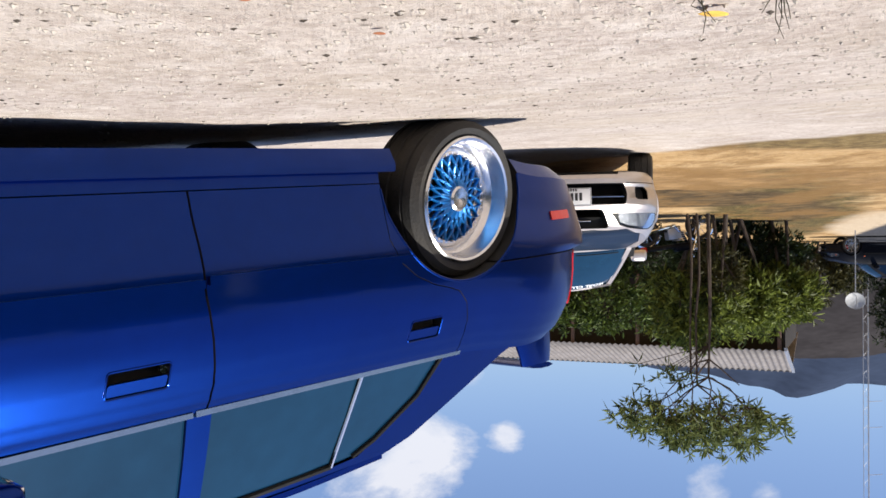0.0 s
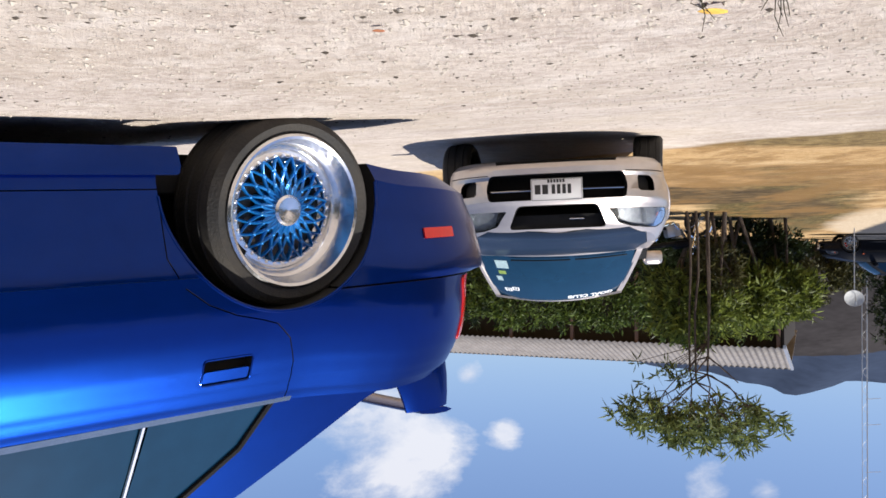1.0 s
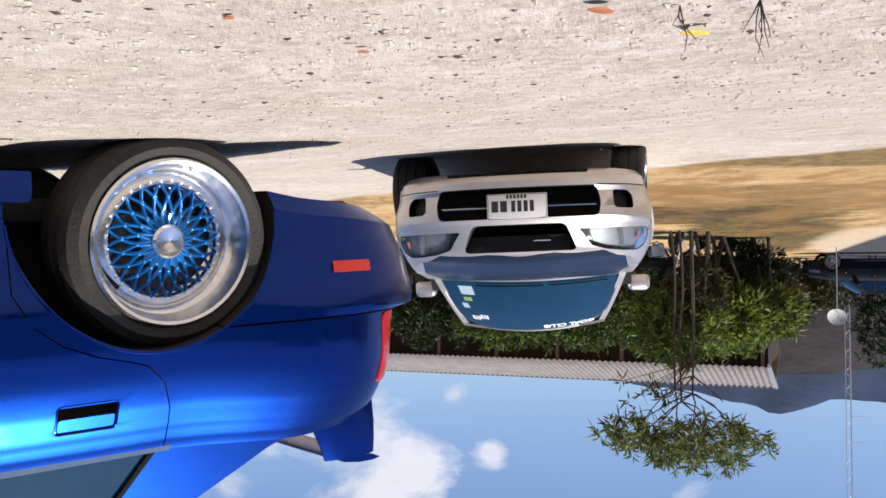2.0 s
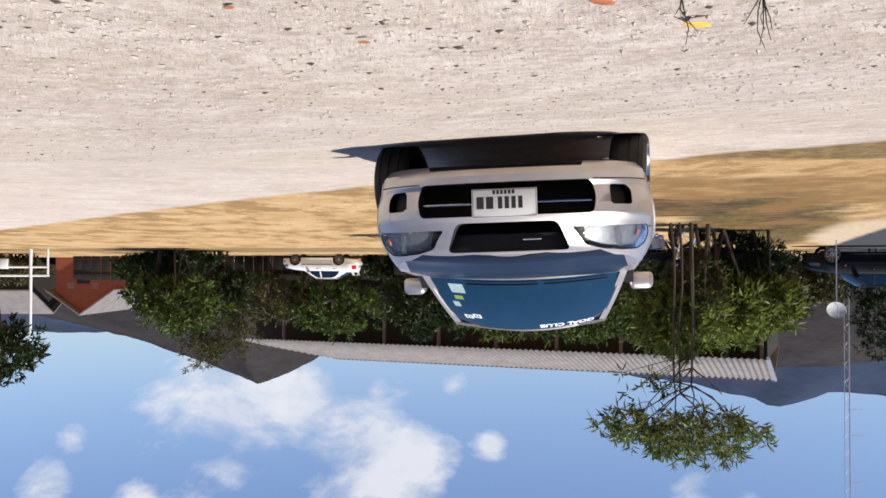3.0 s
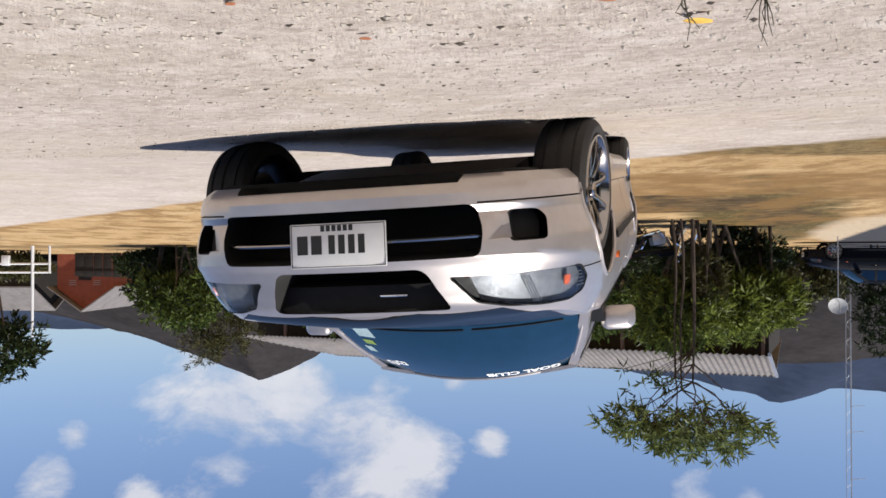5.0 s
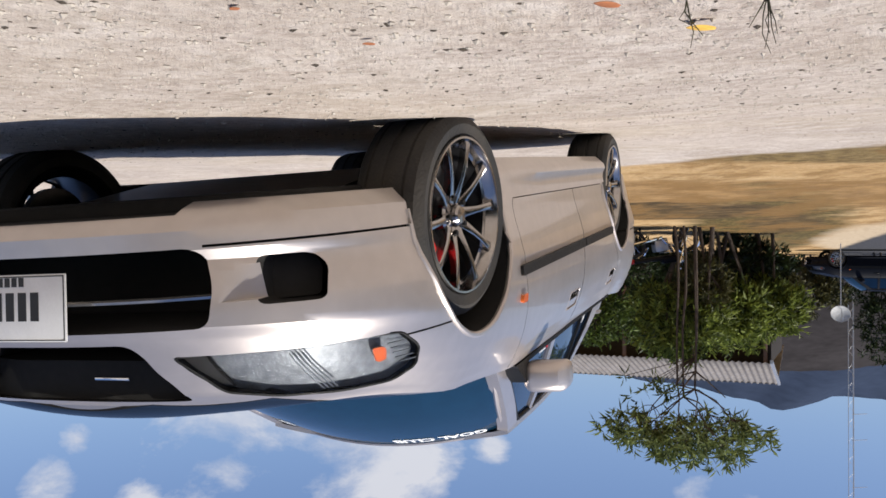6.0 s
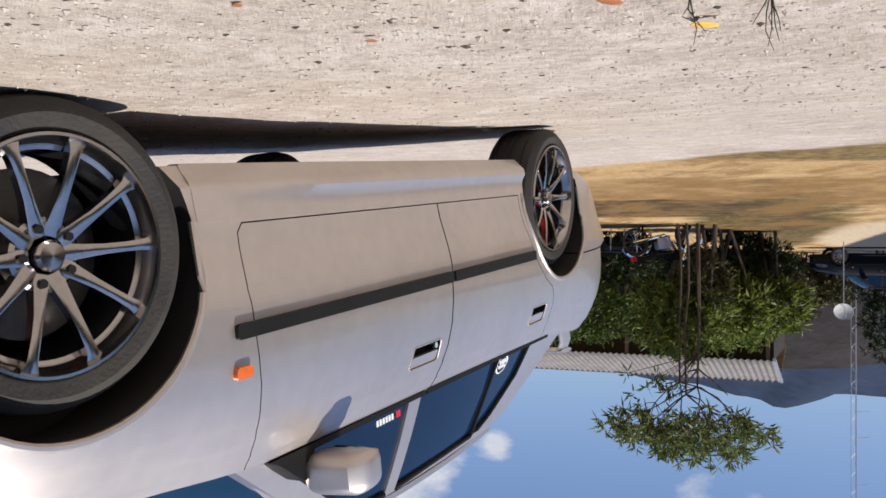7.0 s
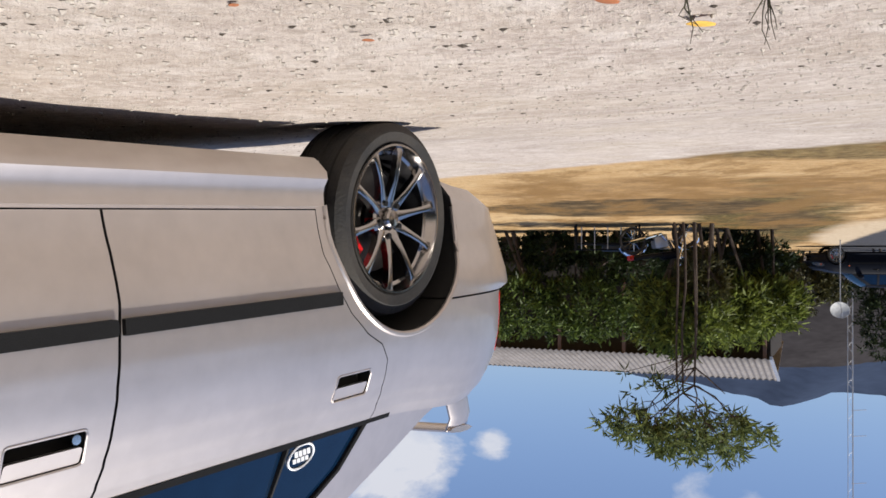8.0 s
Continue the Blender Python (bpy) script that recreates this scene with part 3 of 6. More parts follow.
def mesh_wheel(parent):
    """A deep polished rim with a blue cross-spoke centre: x outwards."""
    r, rim, w = 0.280, 0.219, 0.225
    h = w / 2
    bm = bmesh.new()
    lathe(bm, [(-h, rim), (-h + 0.02, rim - 0.025), (0.0, rim - 0.075), (h - 0.085, rim - 0.080), (h - 0.078, rim - 0.070), (h - 0.074, rim - 0.044), (h - 0.060, rim - 0.038), (h - 0.050, rim - 0.024), (h - 0.014, rim - 0.015),
               (h + 0.006, rim - 0.012), (h + 0.010, rim - 0.004), (h + 0.004, rim + 0.003), (h - 0.01, rim + 0.003)], 72)
    wheel = part("wheel", bm, LIP, parent, "deep polished rim with a blue mesh centre", 40)
    bm = bmesh.new()
    lathe(bm, tyre_profile(r, rim, w), 72)
    part("tyre", bm, RUBBER, wheel, "stretched black tyre", 30)
    bm = bmesh.new()
    lathe(bm, [(h - 0.12, 0.01), (h - 0.115, 0.148)], 48)
    part("backing", bm, CAVITY, wheel)
    xo = h - 0.066
    bm = bmesh.new()
    lathe(bm, [(xo - 0.03, 0.147), (xo - 0.004, 0.149), (xo, 0.152), (xo + 0.001, 0.161), (xo - 0.008, 0.180)], 72)
    part("mesh_ring", bm, LIP, wheel)
    for sgn in (1, -1):
        bm = bmesh.new()
        prev = None
        for i in range(8):
            t = i / 7
            rad, ang = 0.045 + 0.111 * t, sgn * (0.02 + 0.45 * t)
            wd = 0.0064 - 0.0014 * t
            c = Vector((xo - 0.002 + 0.020 * (1 - t) ** 1.5, math.sin(ang) * rad, math.cos(ang) * rad))
            tang = Vector((0, math.cos(ang), -math.sin(ang)))
            cur = [bm.verts.new(c - tang * wd), bm.verts.new(c + Vector((0.006, 0, 0))), bm.verts.new(c + tang * wd), bm.verts.new(c - Vector((0.016, 0, 0)))]
            if prev:
                for k in range(4):
                    bm.faces.new((prev[k], prev[(k + 1) % 4], cur[(k + 1) % 4], cur[k]))
            else:
                bm.faces.new(cur)
            prev = cur
        bm.faces.new(prev)
        bmesh.ops.recalc_face_normals(bm, faces=bm.faces)
        me = mesh_from(bm, "spoke", MESH_BLUE, 60)
        for k in range(20):
            s = part("spoke", me, MESH_BLUE, wheel)
            s.matrix_basis = Matrix.Rotation(2 * math.pi * k / 20, 4, "X")
    bm = bmesh.new()
    lathe(bm, [(xo - 0.03, 0.075), (xo + 0.012, 0.068), (xo + 0.018, 0.05), (xo + 0.018, 0.03)], 40)
    part("hub", bm, MESH_BLUE, wheel, "blue lacquered hub")
    bm = bmesh.new()
    lathe(bm, [(xo, 0.046), (xo + 0.030, 0.045), (xo + 0.036, 0.038), (xo + 0.034, 0.016), (xo + 0.030, 0.0005)], 36)
    part("centre_cap", bm, LIP, wheel, "polished centre cap")
    bm = bmesh.new()
    bmesh.ops.create_icosphere(bm, subdivisions=1, radius=0.0065, matrix=Matrix.Translation((xo + 0.0, 0, 0.158)))
    me = mesh_from(bm, "rivet", CHROME, 60)
    for k in range(36):
        s = part("rivet", me, CHROME, wheel)
        s.matrix_basis = Matrix.Rotation(2 * math.pi * k / 36, 4, "X")
    bm = bmesh.new()
    bmesh.ops.create_icosphere(bm, subdivisions=1, radius=0.0085, matrix=Matrix.Translation((xo + 0.010, 0, 0.079)))
    inner_stud = mesh_from(bm, "stud", MESH_BLUE, 60)
    bm = bmesh.new()
    bmesh.ops.create_icosphere(bm, subdivisions=1, radius=0.0080, matrix=Matrix.Translation((xo + 0.003, 0, 0.117)))
    outer_stud = mesh_from(bm, "stud", MESH_BLUE, 60)
    for k in range(20):
        for me, shift in ((inner_stud, 0.5), (outer_stud, 0.0)):
            s = part("stud", me, MESH_BLUE, wheel)
            s.matrix_basis = Matrix.Rotation(2 * math.pi * (k + shift) / 20, 4, "X")
    return wheel


def shrink(poly, d):
    res = []
    n = len(poly)
    area = sum(poly[k][0] * poly[(k + 1) % n][1] - poly[(k + 1) % n][0] * poly[k][1] for k in range(n))
    s = 1 if area > 0 else -1
    for k in range(n):
        p, a, b = Vector(poly[k]), Vector(poly[k - 1]), Vector(poly[(k + 1) % n])
        u, w = (p - a).normalized(), (b - p).normalized()
        nrm = (Vector((-u.y, u.x)) + Vector((-w.y, w.x))) * s
        nrm.normalize()
        c = max(0.5, nrm.dot(Vector((-u.y, u.x)) * s))
        res.append(tuple(p + nrm * (d / c)))
    return res


def text_bm(words, size, thick=0.0006):
    """Flat letters in the built-in font, as a bmesh in the xy plane."""
    cu = bpy.data.curves.new("letters", "FONT")
    cu.body, cu.size, cu.extrude, cu.align_x, cu.align_y = words, size, thick, "CENTER", "CENTER"
    cu.resolution_u, cu.offset = 3, size * 0.03
    ob = bpy.data.objects.new("letters", cu)
    scene.collection.objects.link(ob)
    dg = bpy.context.evaluated_depsgraph_get()
    dg.update()
    me = bpy.data.meshes.new_from_object(ob.evaluated_get(dg))
    bpy.data.objects.remove(ob)
    bm = bmesh.new()
    bm.from_mesh(me)
    bpy.data.meshes.remove(me)
    return bm


def build_car(name, label, colour, shape, silver, body_label="", stickers=False):
    car = thing(name, label, "car")
    b = tab(shape.top, -1.5)
    wheel_z, arch_r = (0.292, 0.340) if silver else (0.280, 0.291)
    roof = b + 0.402

    def arch(y):
        return circle(y, wheel_z + 0.005, arch_r, 56) if silver else circle(y + 0.055, 0.205, 0.362, 64)
    pack = [colour, CAVITY]
    body = mesh_from(shape.solid(), "body", pack)
    # openings of the doors, one outline for each flank
    sill = b - 0.607
    arch_edge = [] if not silver else [(-2.5 + 0.385 * math.cos(a), wheel_z + 0.385 * math.sin(a)) for a in [radians(d) for d in (14, 28, 42, 56, 68)]]
    front_edge = [(-0.565, sill + 0.03), (-0.51, 0.50), (-0.495, 0.70), (-0.535, b + 0.2)]
    split = [(-1.46, b + 0.2), (-1.445, 0.74), (-1.425, 0.62), (-1.405, 0.50), (-1.400, 0.36), (-1.39, sill)]
    if silver:
        front_edge = [(-0.475, sill + 0.022), (-0.462, 0.42), (-0.472, 0.56), (-0.490, 0.70), (-0.535, b + 0.2)]
        split = [(-1.43, b + 0.2), (-1.45, 0.62), (-1.462, 0.45), (-1.462, 0.36), (-1.455, sill)]
    back = [(-2.125, sill)] + arch_edge + [(-2.395, 0.70), (-2.425, b + 0.2)]
    if not silver:
        back = [(-2.09, sill), (-2.09, 0.40), (-2.13, 0.475), (-2.20, 0.528), (-2.28, 0.562), (-2.36, 0.582), (-2.41, 0.598), (-2.455, 0.645), (-2.478, 0.72), (-2.495, b + 0.2)]
    corner = (-0.495 if silver else -0.60, sill)
    outer = [corner, *front_edge, *reversed(back)]
    door_f = [corner, *front_edge, *split]
    door_r = [*reversed(split), *reversed(back)]
    whole = body.copy()
    cuts = []
    c = bmesh.new()
    for y in (0.0, -2.5):
        for s in (1, -1):
            prism(c, arch(y), "x", *sorted((s * 0.47, s * 1.1)))
    arches = c
    c = bmesh.new()
    for s in (1, -1):
        prism(c, outer, "x", *sorted((s * 0.50, s * 1.1)))
    cuts.append(c)
    hood_poly = [(-0.62, -0.46), (0.62, -0.46), (0.665, 0.05), (0.625, 0.42), (0.49, 0.615), (0.2, 0.685), (-0.2, 0.685), (-0.49, 0.615), (-0.625, 0.42), (-0.665, 0.05)]
    c = bmesh.new()
    prism(c, hood_poly, "z", b - 0.30, 1.3)
    cuts.append(c)
    c = bmesh.new()
    lo_t, hi_t = shape.zr(-3.2)
    seam = lo_t + (hi_t - lo_t) * 0.484
    box(c, -1.2, 1.2, -3.7, -2.62, seam - 0.003, seam + 0.003)
    for s in (1, -1):
        box(c, *sorted((s * 0.46, s * 1.2)), 0.2, 1.2, 0.296, 0.302)
        box(c, *sorted((s * 0.70, s * 1.2)), 0.1, 0.42, 0.562, 0.567)
    boot = [(-0.56, -2.93), (-0.553, -2.93), (-0.553, -3.7), (-0.56, -3.7)]
    for s in (1, -1):
        prism(c, [(x * s, y) for x, y in boot], "z", b - 0.16, 1.3)
    for f in c.faces:
        f.material_index = 1
    cuts.append(c)
    lamp = rounded([(0.343, 0.546), (0.757, 0.551), (0.768, 0.60), (0.748, 0.655), (0.700, 0.686), (0.62, 0.684), (0.51, 0.672), (0.414, 0.645)], 0.016)
    c = bmesh.new()
    prism(c, rounded([(-0.45, 0.302), (0.45, 0.302), (0.475, 0.39), (0.462, 0.478), (-0.462, 0.478), (-0.475, 0.39)], 0.03), "y", 0.55, 1.2)
    prism(c, rounded([(-0.268, 0.512), (0.268, 0.512), (0.335, 0.672), (-0.335, 0.672)], 0.035), "y", 0.45, 1.2)
    prism(c, [(-0.50, 0.0), (0.50, 0.0), (0.40, shape.chin + 0.026), (-0.40, shape.chin + 0.026)], "y", 0.48, 1.2)
    for s in (1, -1):
        prism(c, [(x * s, z) for x, z in rounded([(0.545, 0.330), (0.635, 0.332), (0.664, 0.365), (0.668, 0.440), (0.555, 0.436)], 0.018)], "y", 0.42, 1.2)
        prism(c, [(x * s, z) for x, z in lamp], "y", 0.30, 1.2)
    cuts.append(c)
    # shallow scoop between the intake and each fog lamp, in body colour
    c = bmesh.new()
    for s in (1, -1):
        y_s = shape.front_y(0.51, 0.385)
        prism(c, [(s * 0.478, y_s + 0.035), (s * 0.560, y_s - 0.075), (s * 0.560, 1.1), (s * 0.478, 1.1)], "z", 0.346, 0.424)
    for f in c.faces:
        f.material_index = 0
    cuts.append(c)
    body = finish(carve(body, [arches] + cuts), "body")
    part("body", body, pack, car, body_label)
    # rolled lips round the wheel openings
    for y in (0.0, -2.5):
        for s in (1, -1):
            g = bmesh.new()
            ring = [p for p in arch(y) if p[1] > shape.low + 0.09]
            ring.sort(key=lambda p: p[0])
            tube(g, [(s * (shape.side_x(*p) - 0.002), *p) for p in ring], 0.009 if silver else 0.005, seg=8)
            part("arch_lip", g, colour, car)
    # bonnet
    c = bmesh.new()
    prism(c, shrink(hood_poly, 0.004), "z", b - 0.298, 1.3)
    hood = carve(whole.copy(), [c], "INTERSECT")
    if stickers:
        hood.materials[0] = HOOD_BLACK
    part("bonnet", finish(hood, "bonnet"), pack, car, "glossy dark bonnet" if stickers else "")
    # doors with handles, mouldings and glass frames
    for side, s in (("right", 1), ("left", -1)):
        for which, poly, hy, hz in (("front", door_f, -1.30 if silver else -1.216, b - (0.143 if silver else 0.136)), ("rear", door_r, -2.245 if silver else -2.263, b - (0.122 if silver else 0.113))):
            c = bmesh.new()
            prism(c, shrink(poly, 0.0035), "x", *sorted((s * 0.52, s * 1.1)))
            d = carve(whole.copy(), [c], "INTERSECT")
            hw = 0.088 if which == "front" else 0.075
            frame_poly = rounded([(hy - hw, hz - 0.036), (hy + hw, hz - 0.036), (hy + hw, hz + 0.036), (hy - hw, hz + 0.036)], 0.012)
            c = bmesh.new()
            prism(c, frame_poly, "x", *sorted((s * 0.765, s * 1.1)))
            c2 = bmesh.new()
            for y in (0.0, -2.5):
                prism(c2, arch(y), "x", *sorted((s * 0.47, s * 1.1)))
            d = carve(d, [c2, c])
            door = part("door", finish(d, "door"), pack, car)

            def on_side(y, z, depth, s=s):
                return (s * (shape.side_x(y, z) + depth), y, z)
            # handle flap and rim
            hp = rounded([(hy - hw + 0.006, hz - 0.002), (hy + hw - 0.006, hz - 0.002), (hy + hw - 0.006, hz + 0.032), (hy - hw + 0.006, hz + 0.032)], 0.008)
            part("handle", mapped(hp, lambda y, z, e, s=s: (s * (shape.side_x(y, z) - 0.002 + e), y, z), 0.016, 0.05), colour, door)
            rim = bmesh.new()
            loop = frame_poly + frame_poly[:1]
            tube(rim, [on_side(*p, 0.001) for p in loop], 0.0028, seg=5)
            part("handle_rim", rim, colour, door)
            if which == "front":
                k = bmesh.new()
                bar(k, on_side(hy - hw + 0.02, hz - 0.018, -0.02), on_side(hy - hw + 0.02, hz - 0.018, -0.003), 0.010, seg=12)
                part("lock", k, CHROME, door)
            # rubbing strip
            y_a, y_b = ((-0.40, -1.449) if silver else (-0.455, -1.396)) if which == "front" else ((-1.464, -2.165) if silver else (-1.410, -2.17))
            mz = b - 0.372
            strip = rounded([(y_a, mz - 0.013), (y_b, mz - 0.014), (y_b, mz + 0.021), (y_a, mz + 0.021)], 0.010 if which == "front" else 0.002)
            if silver:
                part("rubbing_strip", mapped(strip, lambda y, z, e, s=s: (s * (shape.side_x(y, z) + 0.011 + e * 1.4), y, z), 0.012, 0.12), TRIM, door, "black rubbing strip")
            else:
                st = rounded([(y_a, mz - 0.010), (y_b, mz - 0.002), (y_b, mz + 0.022), (y_a, mz + 0.016)], 0.004)
                part("rubbing_strip", mapped(st, lambda y, z, e, s=s: (s * (shape.side_x(y, z) + 0.015 + e * 1.4), y, z), 0.014, 0.12), colour, door)
            # belt trim
            bt = [(-0.60, b - 0.006), (-1.405, b - 0.004), (-1.405, b + 0.011), (-0.64, b + 0.011)] if which == "front" else [(-1.415, b - 0.006), (-2.51, b + 0.004), (-2.50, b + 0.018), (-1.415, b + 0.011)]
            part("belt_trim", mapped(bt, lambda y, z, e, s=s: (s * (0.738 - 0.02 * (z - b) + e), y, z), 0.04, 0.3), TRIM if silver else ALLOY, door)

    # skirts along the sills
    top_z = sill - 0.006 if silver else 0.186
    for s in (1, -1):
        y_k = -0.352
        sk = [(y_k, shape.low - 0.004), (-2.155, shape.low - 0.004), (-2.14, top_z), (y_k, top_z)]
        def skirt_out(y, z):
            if not silver:
                return 0.024
            t = (z - shape.low) / (top_z - shape.low)
            grow = max(0.0, min(1.0, (-0.36 - y) / 0.5))
            return 0.002 + 0.016 * grow + 0.024 * grow * max(0.0, math.sin(math.pi * min(1.0, max(0.0, t + 0.12) / 0.78)))
        part("side_skirt", mapped(rounded(sk, 0.008, 2), lambda y, z, e, s=s: (s * (shape.side_x(y, z) + skirt_out(y, z) + e), y, z), 0.030, 0.02 if silver else 0.05), colour, car)
    # cabin
    def cab_x(y, z, e=0.0):
        h = (z - b) / 0.4
        taper = 0.035 * max(0.0, (-1.9 - y)) + 0.03 * max(0.0, y + 1.0)
        return 0.700 - 0.165 * h - 0.03 * h * (h - 1) * -1 * -1 - taper + e

    rz = roof - 0.03
    a_pillar = [(-0.50, b - 0.02), (-0.60, b - 0.02), (-0.66, b + 0.012), (-1.19, rz - 0.015), (-1.21, rz + 0.012), (-1.10, rz + 0.012), (-1.06, rz - 0.01)]
    rail = [(-1.06, rz - 0.012), (-1.20, rz - 0.02), (-1.5, rz - 0.008), (-1.9, rz - 0.012), (-2.16, rz - 0.03), (-2.34, rz - 0.01), (-2.2, rz + 0.014), (-1.7, rz + 0.024), (-1.2, rz + 0.016)]
    bp, qb = (0.0, -2.11) if silver else (-0.036, -2.075)
    b_pillar = [(-1.375 + bp, b), (-1.455 + bp, b), (-1.475 + bp, rz), (-1.405 + bp, rz)]
    c_pillar = [(-2.51, b + 0.004), (-2.98, b + 0.045), (-2.86, b + 0.09), (-2.62, b + 0.225), (-2.42, b + 0.335), (-2.28, rz + 0.005), (-2.13, rz - 0.015), (-2.22, b + 0.30), (-2.40, b + 0.16)]
    panes = [[(-0.67, b + 0.01), (-1.375 + bp, b + 0.01), (-1.405 + bp, rz - 0.008), (-1.20, rz - 0.02)],
             [(-1.455 + bp, b + 0.01), (qb, b + 0.01), (qb + 0.045, rz - 0.025), (-1.475 + bp, rz - 0.008)],
             [(qb - 0.02, b + 0.01), (-2.497, b + 0.012), (-2.395, b + 0.165), (-2.22, b + 0.295), (-2.13, rz - 0.035), (qb + 0.035, rz - 0.027)]]
    for s in (1, -1):
        def on_cab(y, z, e, s=s):
            return (s * cab_x(y, z, e), y, z)
        for nm, poly in (("windscreen_pillar", a_pillar), ("roof_rail", rail), ("door_pillar", b_pillar), ("rear_pillar", c_pillar)):
            part(nm, mapped(rounded(poly, 0.01, 2), on_cab, 0.045, 0.09), colour, car)
        for poly in panes:
            part("side_window", mapped(rounded(poly, 0.012, 3), lambda y, z, e, s=s: (s * cab_x(y, z, e - 0.010), y, z), 0.005, 0.15), GLASS_DARK if silver else GLASS, car, "dark blue tinted window")
        seals = ((panes[0][2:], 0.010), ([panes[1][1], panes[1][2]], 0.007), ([panes[2][1], panes[2][2], panes[2][3], panes[2][4]], 0.009), ([panes[1][2], panes[1][3]], 0.010), ([panes[0][0], panes[0][3]], 0.009))
        for line, w in seals:
            g = bmesh.new()
            tube(g, [on_cab(*p, -0.004) for p in line], w)
            part("window_seal", g, TRIM, car)
        v = bmesh.new()
        bar(v, on_cab(*panes[1][1], 0.001), on_cab(*panes[1][2], 0.001), 0.006, seg=6)
        part("quarter_bar", v, TRIM if silver else CHROME, car)
    top = [[(x, y, rz + 0.008 + 0.058 * (1 - (x / 0.56) ** 2) + 0.020 * math.sin(math.pi * (y + 2.32) / 1.26)) for x in [cab_x(y, rz) * (-1 + 2 * k / 16) for k in range(17)]]
           for y in [-1.07 - 1.22 * j / 16 for j in range(17)]]
    part("roof", sheet(top, -0.02, 0, 0, (0, 0, 1)), colour, car)

    def lerp(p, q, t):
        return [p[i] + (q[i] - p[i]) * t for i in range(3)]

    def scr_at(u, h, e=0.0):
        lo = (0.668 * u, -0.545 + 0.17 * (1 - u * u), b - 0.02 + 0.035 * (1 - u * u))
        hi = (0.515 * u, -1.13 + 0.10 * (1 - u * u), rz + 0.006 + 0.055 * (1 - u * u))
        p = lerp(lo, hi, h)
        k = 0.02 * math.sin(math.pi * h)
        return (p[0], p[1] + k + 0.6 * e, p[2] + k + 0.8 * e)
    scr = [[scr_at(-1 + 2 * k / 16, j / 10) for k in range(17)] for j in range(11)]
    part("windscreen", sheet(scr, 0.005, 0, 0, (0, -0.6, -0.8)), GLASS, car, "blue tinted windscreen")
    rs = []
    for j in range(9):
        h = j / 8
        rs.append([tuple(lerp((0.60 * u, -2.90 - 0.09 * (1 - u * u), b + 0.055 + 0.03 * (1 - u * u)), (0.49 * u, -2.30 - 0.05 * (1 - u * u), rz + 0.004 + 0.055 * (1 - u * u)), h)) for u in [-1 + 2 * k / 12 for k in range(13)]])
    part("rear_window", sheet(rs, 0.005, 0, 0, (0, 0.6, -0.8)), GLASS, car)
    edge = bmesh.new()
    tube(edge, scr[0] + [r[-1] for r in scr][1:] + scr[-1][::-1][1:] + [r[0] for r in scr][::-1][1:], 0.009)
    part("windscreen_seal", edge, TRIM if not silver else colour, car)
    for x0, x1 in ((-0.38, 0.10), (0.14, 0.56)):
        wip = bmesh.new()
        tube(wip, [(u, -0.565 + 0.17 * (1 - (u / 0.668) ** 2), b + 0.02 + 0.035 * (1 - (u / 0.668) ** 2)) for u in [x0 + (x1 - x0) * k / 8 for k in range(9)]], 0.006, seg=5)
        part("wiper", wip, TRIM, car)
    if stickers:
        g = text_bm("GOAL CLUB", 0.062)
        for v in g.verts:
            v.co = Vector(scr_at(0.52 - v.co.x / 0.53 * 1.15, 0.905 + v.co.y / 0.62, 0.002 + v.co.z))
        part("windscreen_sticker", g, DECAL, car, "white lettering")
        for u0, h0 in ((-0.82, 0.70), (-0.70, 0.665)):
            g = bmesh.new()
            for a0, a1, c0, c1 in ((0, 0.105, 0, 0.014), (0, 0.105, 0.071, 0.085), (0, 0.022, 0, 0.085), (0.083, 0.105, 0, 0.085), (0.042, 0.063, 0.027, 0.058)):
                g.faces.new([g.verts.new(scr_at(u0 + a_, h0 + c_, 0.002)) for a_, c_ in ((a0, c0), (a1, c0), (a1, c1), (a0, c1))])
            part("windscreen_sticker", g, DECAL, car, "square white sticker", 0)
        # flat pale and green stickers give the reflection low on the glass
        for u0, h0, du, dh, m_ in ((-0.80, 0.10, 0.16, 0.15, DECAL_PALE), (-0.80, 0.30, 0.10, 0.07, DECAL_GREEN), (-0.86, 0.42, 0.08, 0.10, DECAL_PALE)):
            g = bmesh.new()
            g.faces.new([g.verts.new(scr_at(u0 + a_ * du, h0 + c_ * dh, 0.002)) for a_, c_ in ((0, 0), (1, 0), (1, 1), (0, 1))])
            part("windscreen_sticker", g, m_, car, "small sticker drawn for a pale or green reflection", 0)
        ring = bmesh.new()
        lp = [(-2.19 + 0.055 * math.cos(a), b + 0.075 + 0.036 * math.sin(a)) for a in [2 * math.pi * k / 28 for k in range(29)]]
        for p, q in zip(lp, lp[1:]):
            bar(ring, (cab_x(*p, -0.008), *p), (cab_x(*q, -0.008), *q), 0.0035, seg=5)
        for k in range(4):
            y0 = -2.155 - 0.018 * k
            for z0, z1 in ((0.078, 0.090), (0.056, 0.072)):
                box(ring, cab_x(y0, b + z0, -0.010), cab_x(y0, b + z0, -0.0075), y0 - 0.013, y0, b + z0, b + z1)
        part("window_sticker", ring, DECAL, car, "round white sticker")
        ring = bmesh.new()
        for k in range(6):
            y0 = -1.20 - 0.018 * k
            box(ring, cab_x(y0, b + 0.06, -0.010), cab_x(y0, b + 0.06, -0.0075), y0 - 0.012, y0, b + 0.045, b + 0.07)
        part("window_sticker", ring, DECAL, car, "white marks")
        ring = bmesh.new()
        box(ring, cab_x(-1.33, b + 0.06, -0.010), cab_x(-1.33, b + 0.06, -0.007), -1.345, -1.318, b + 0.04, b + 0.07)
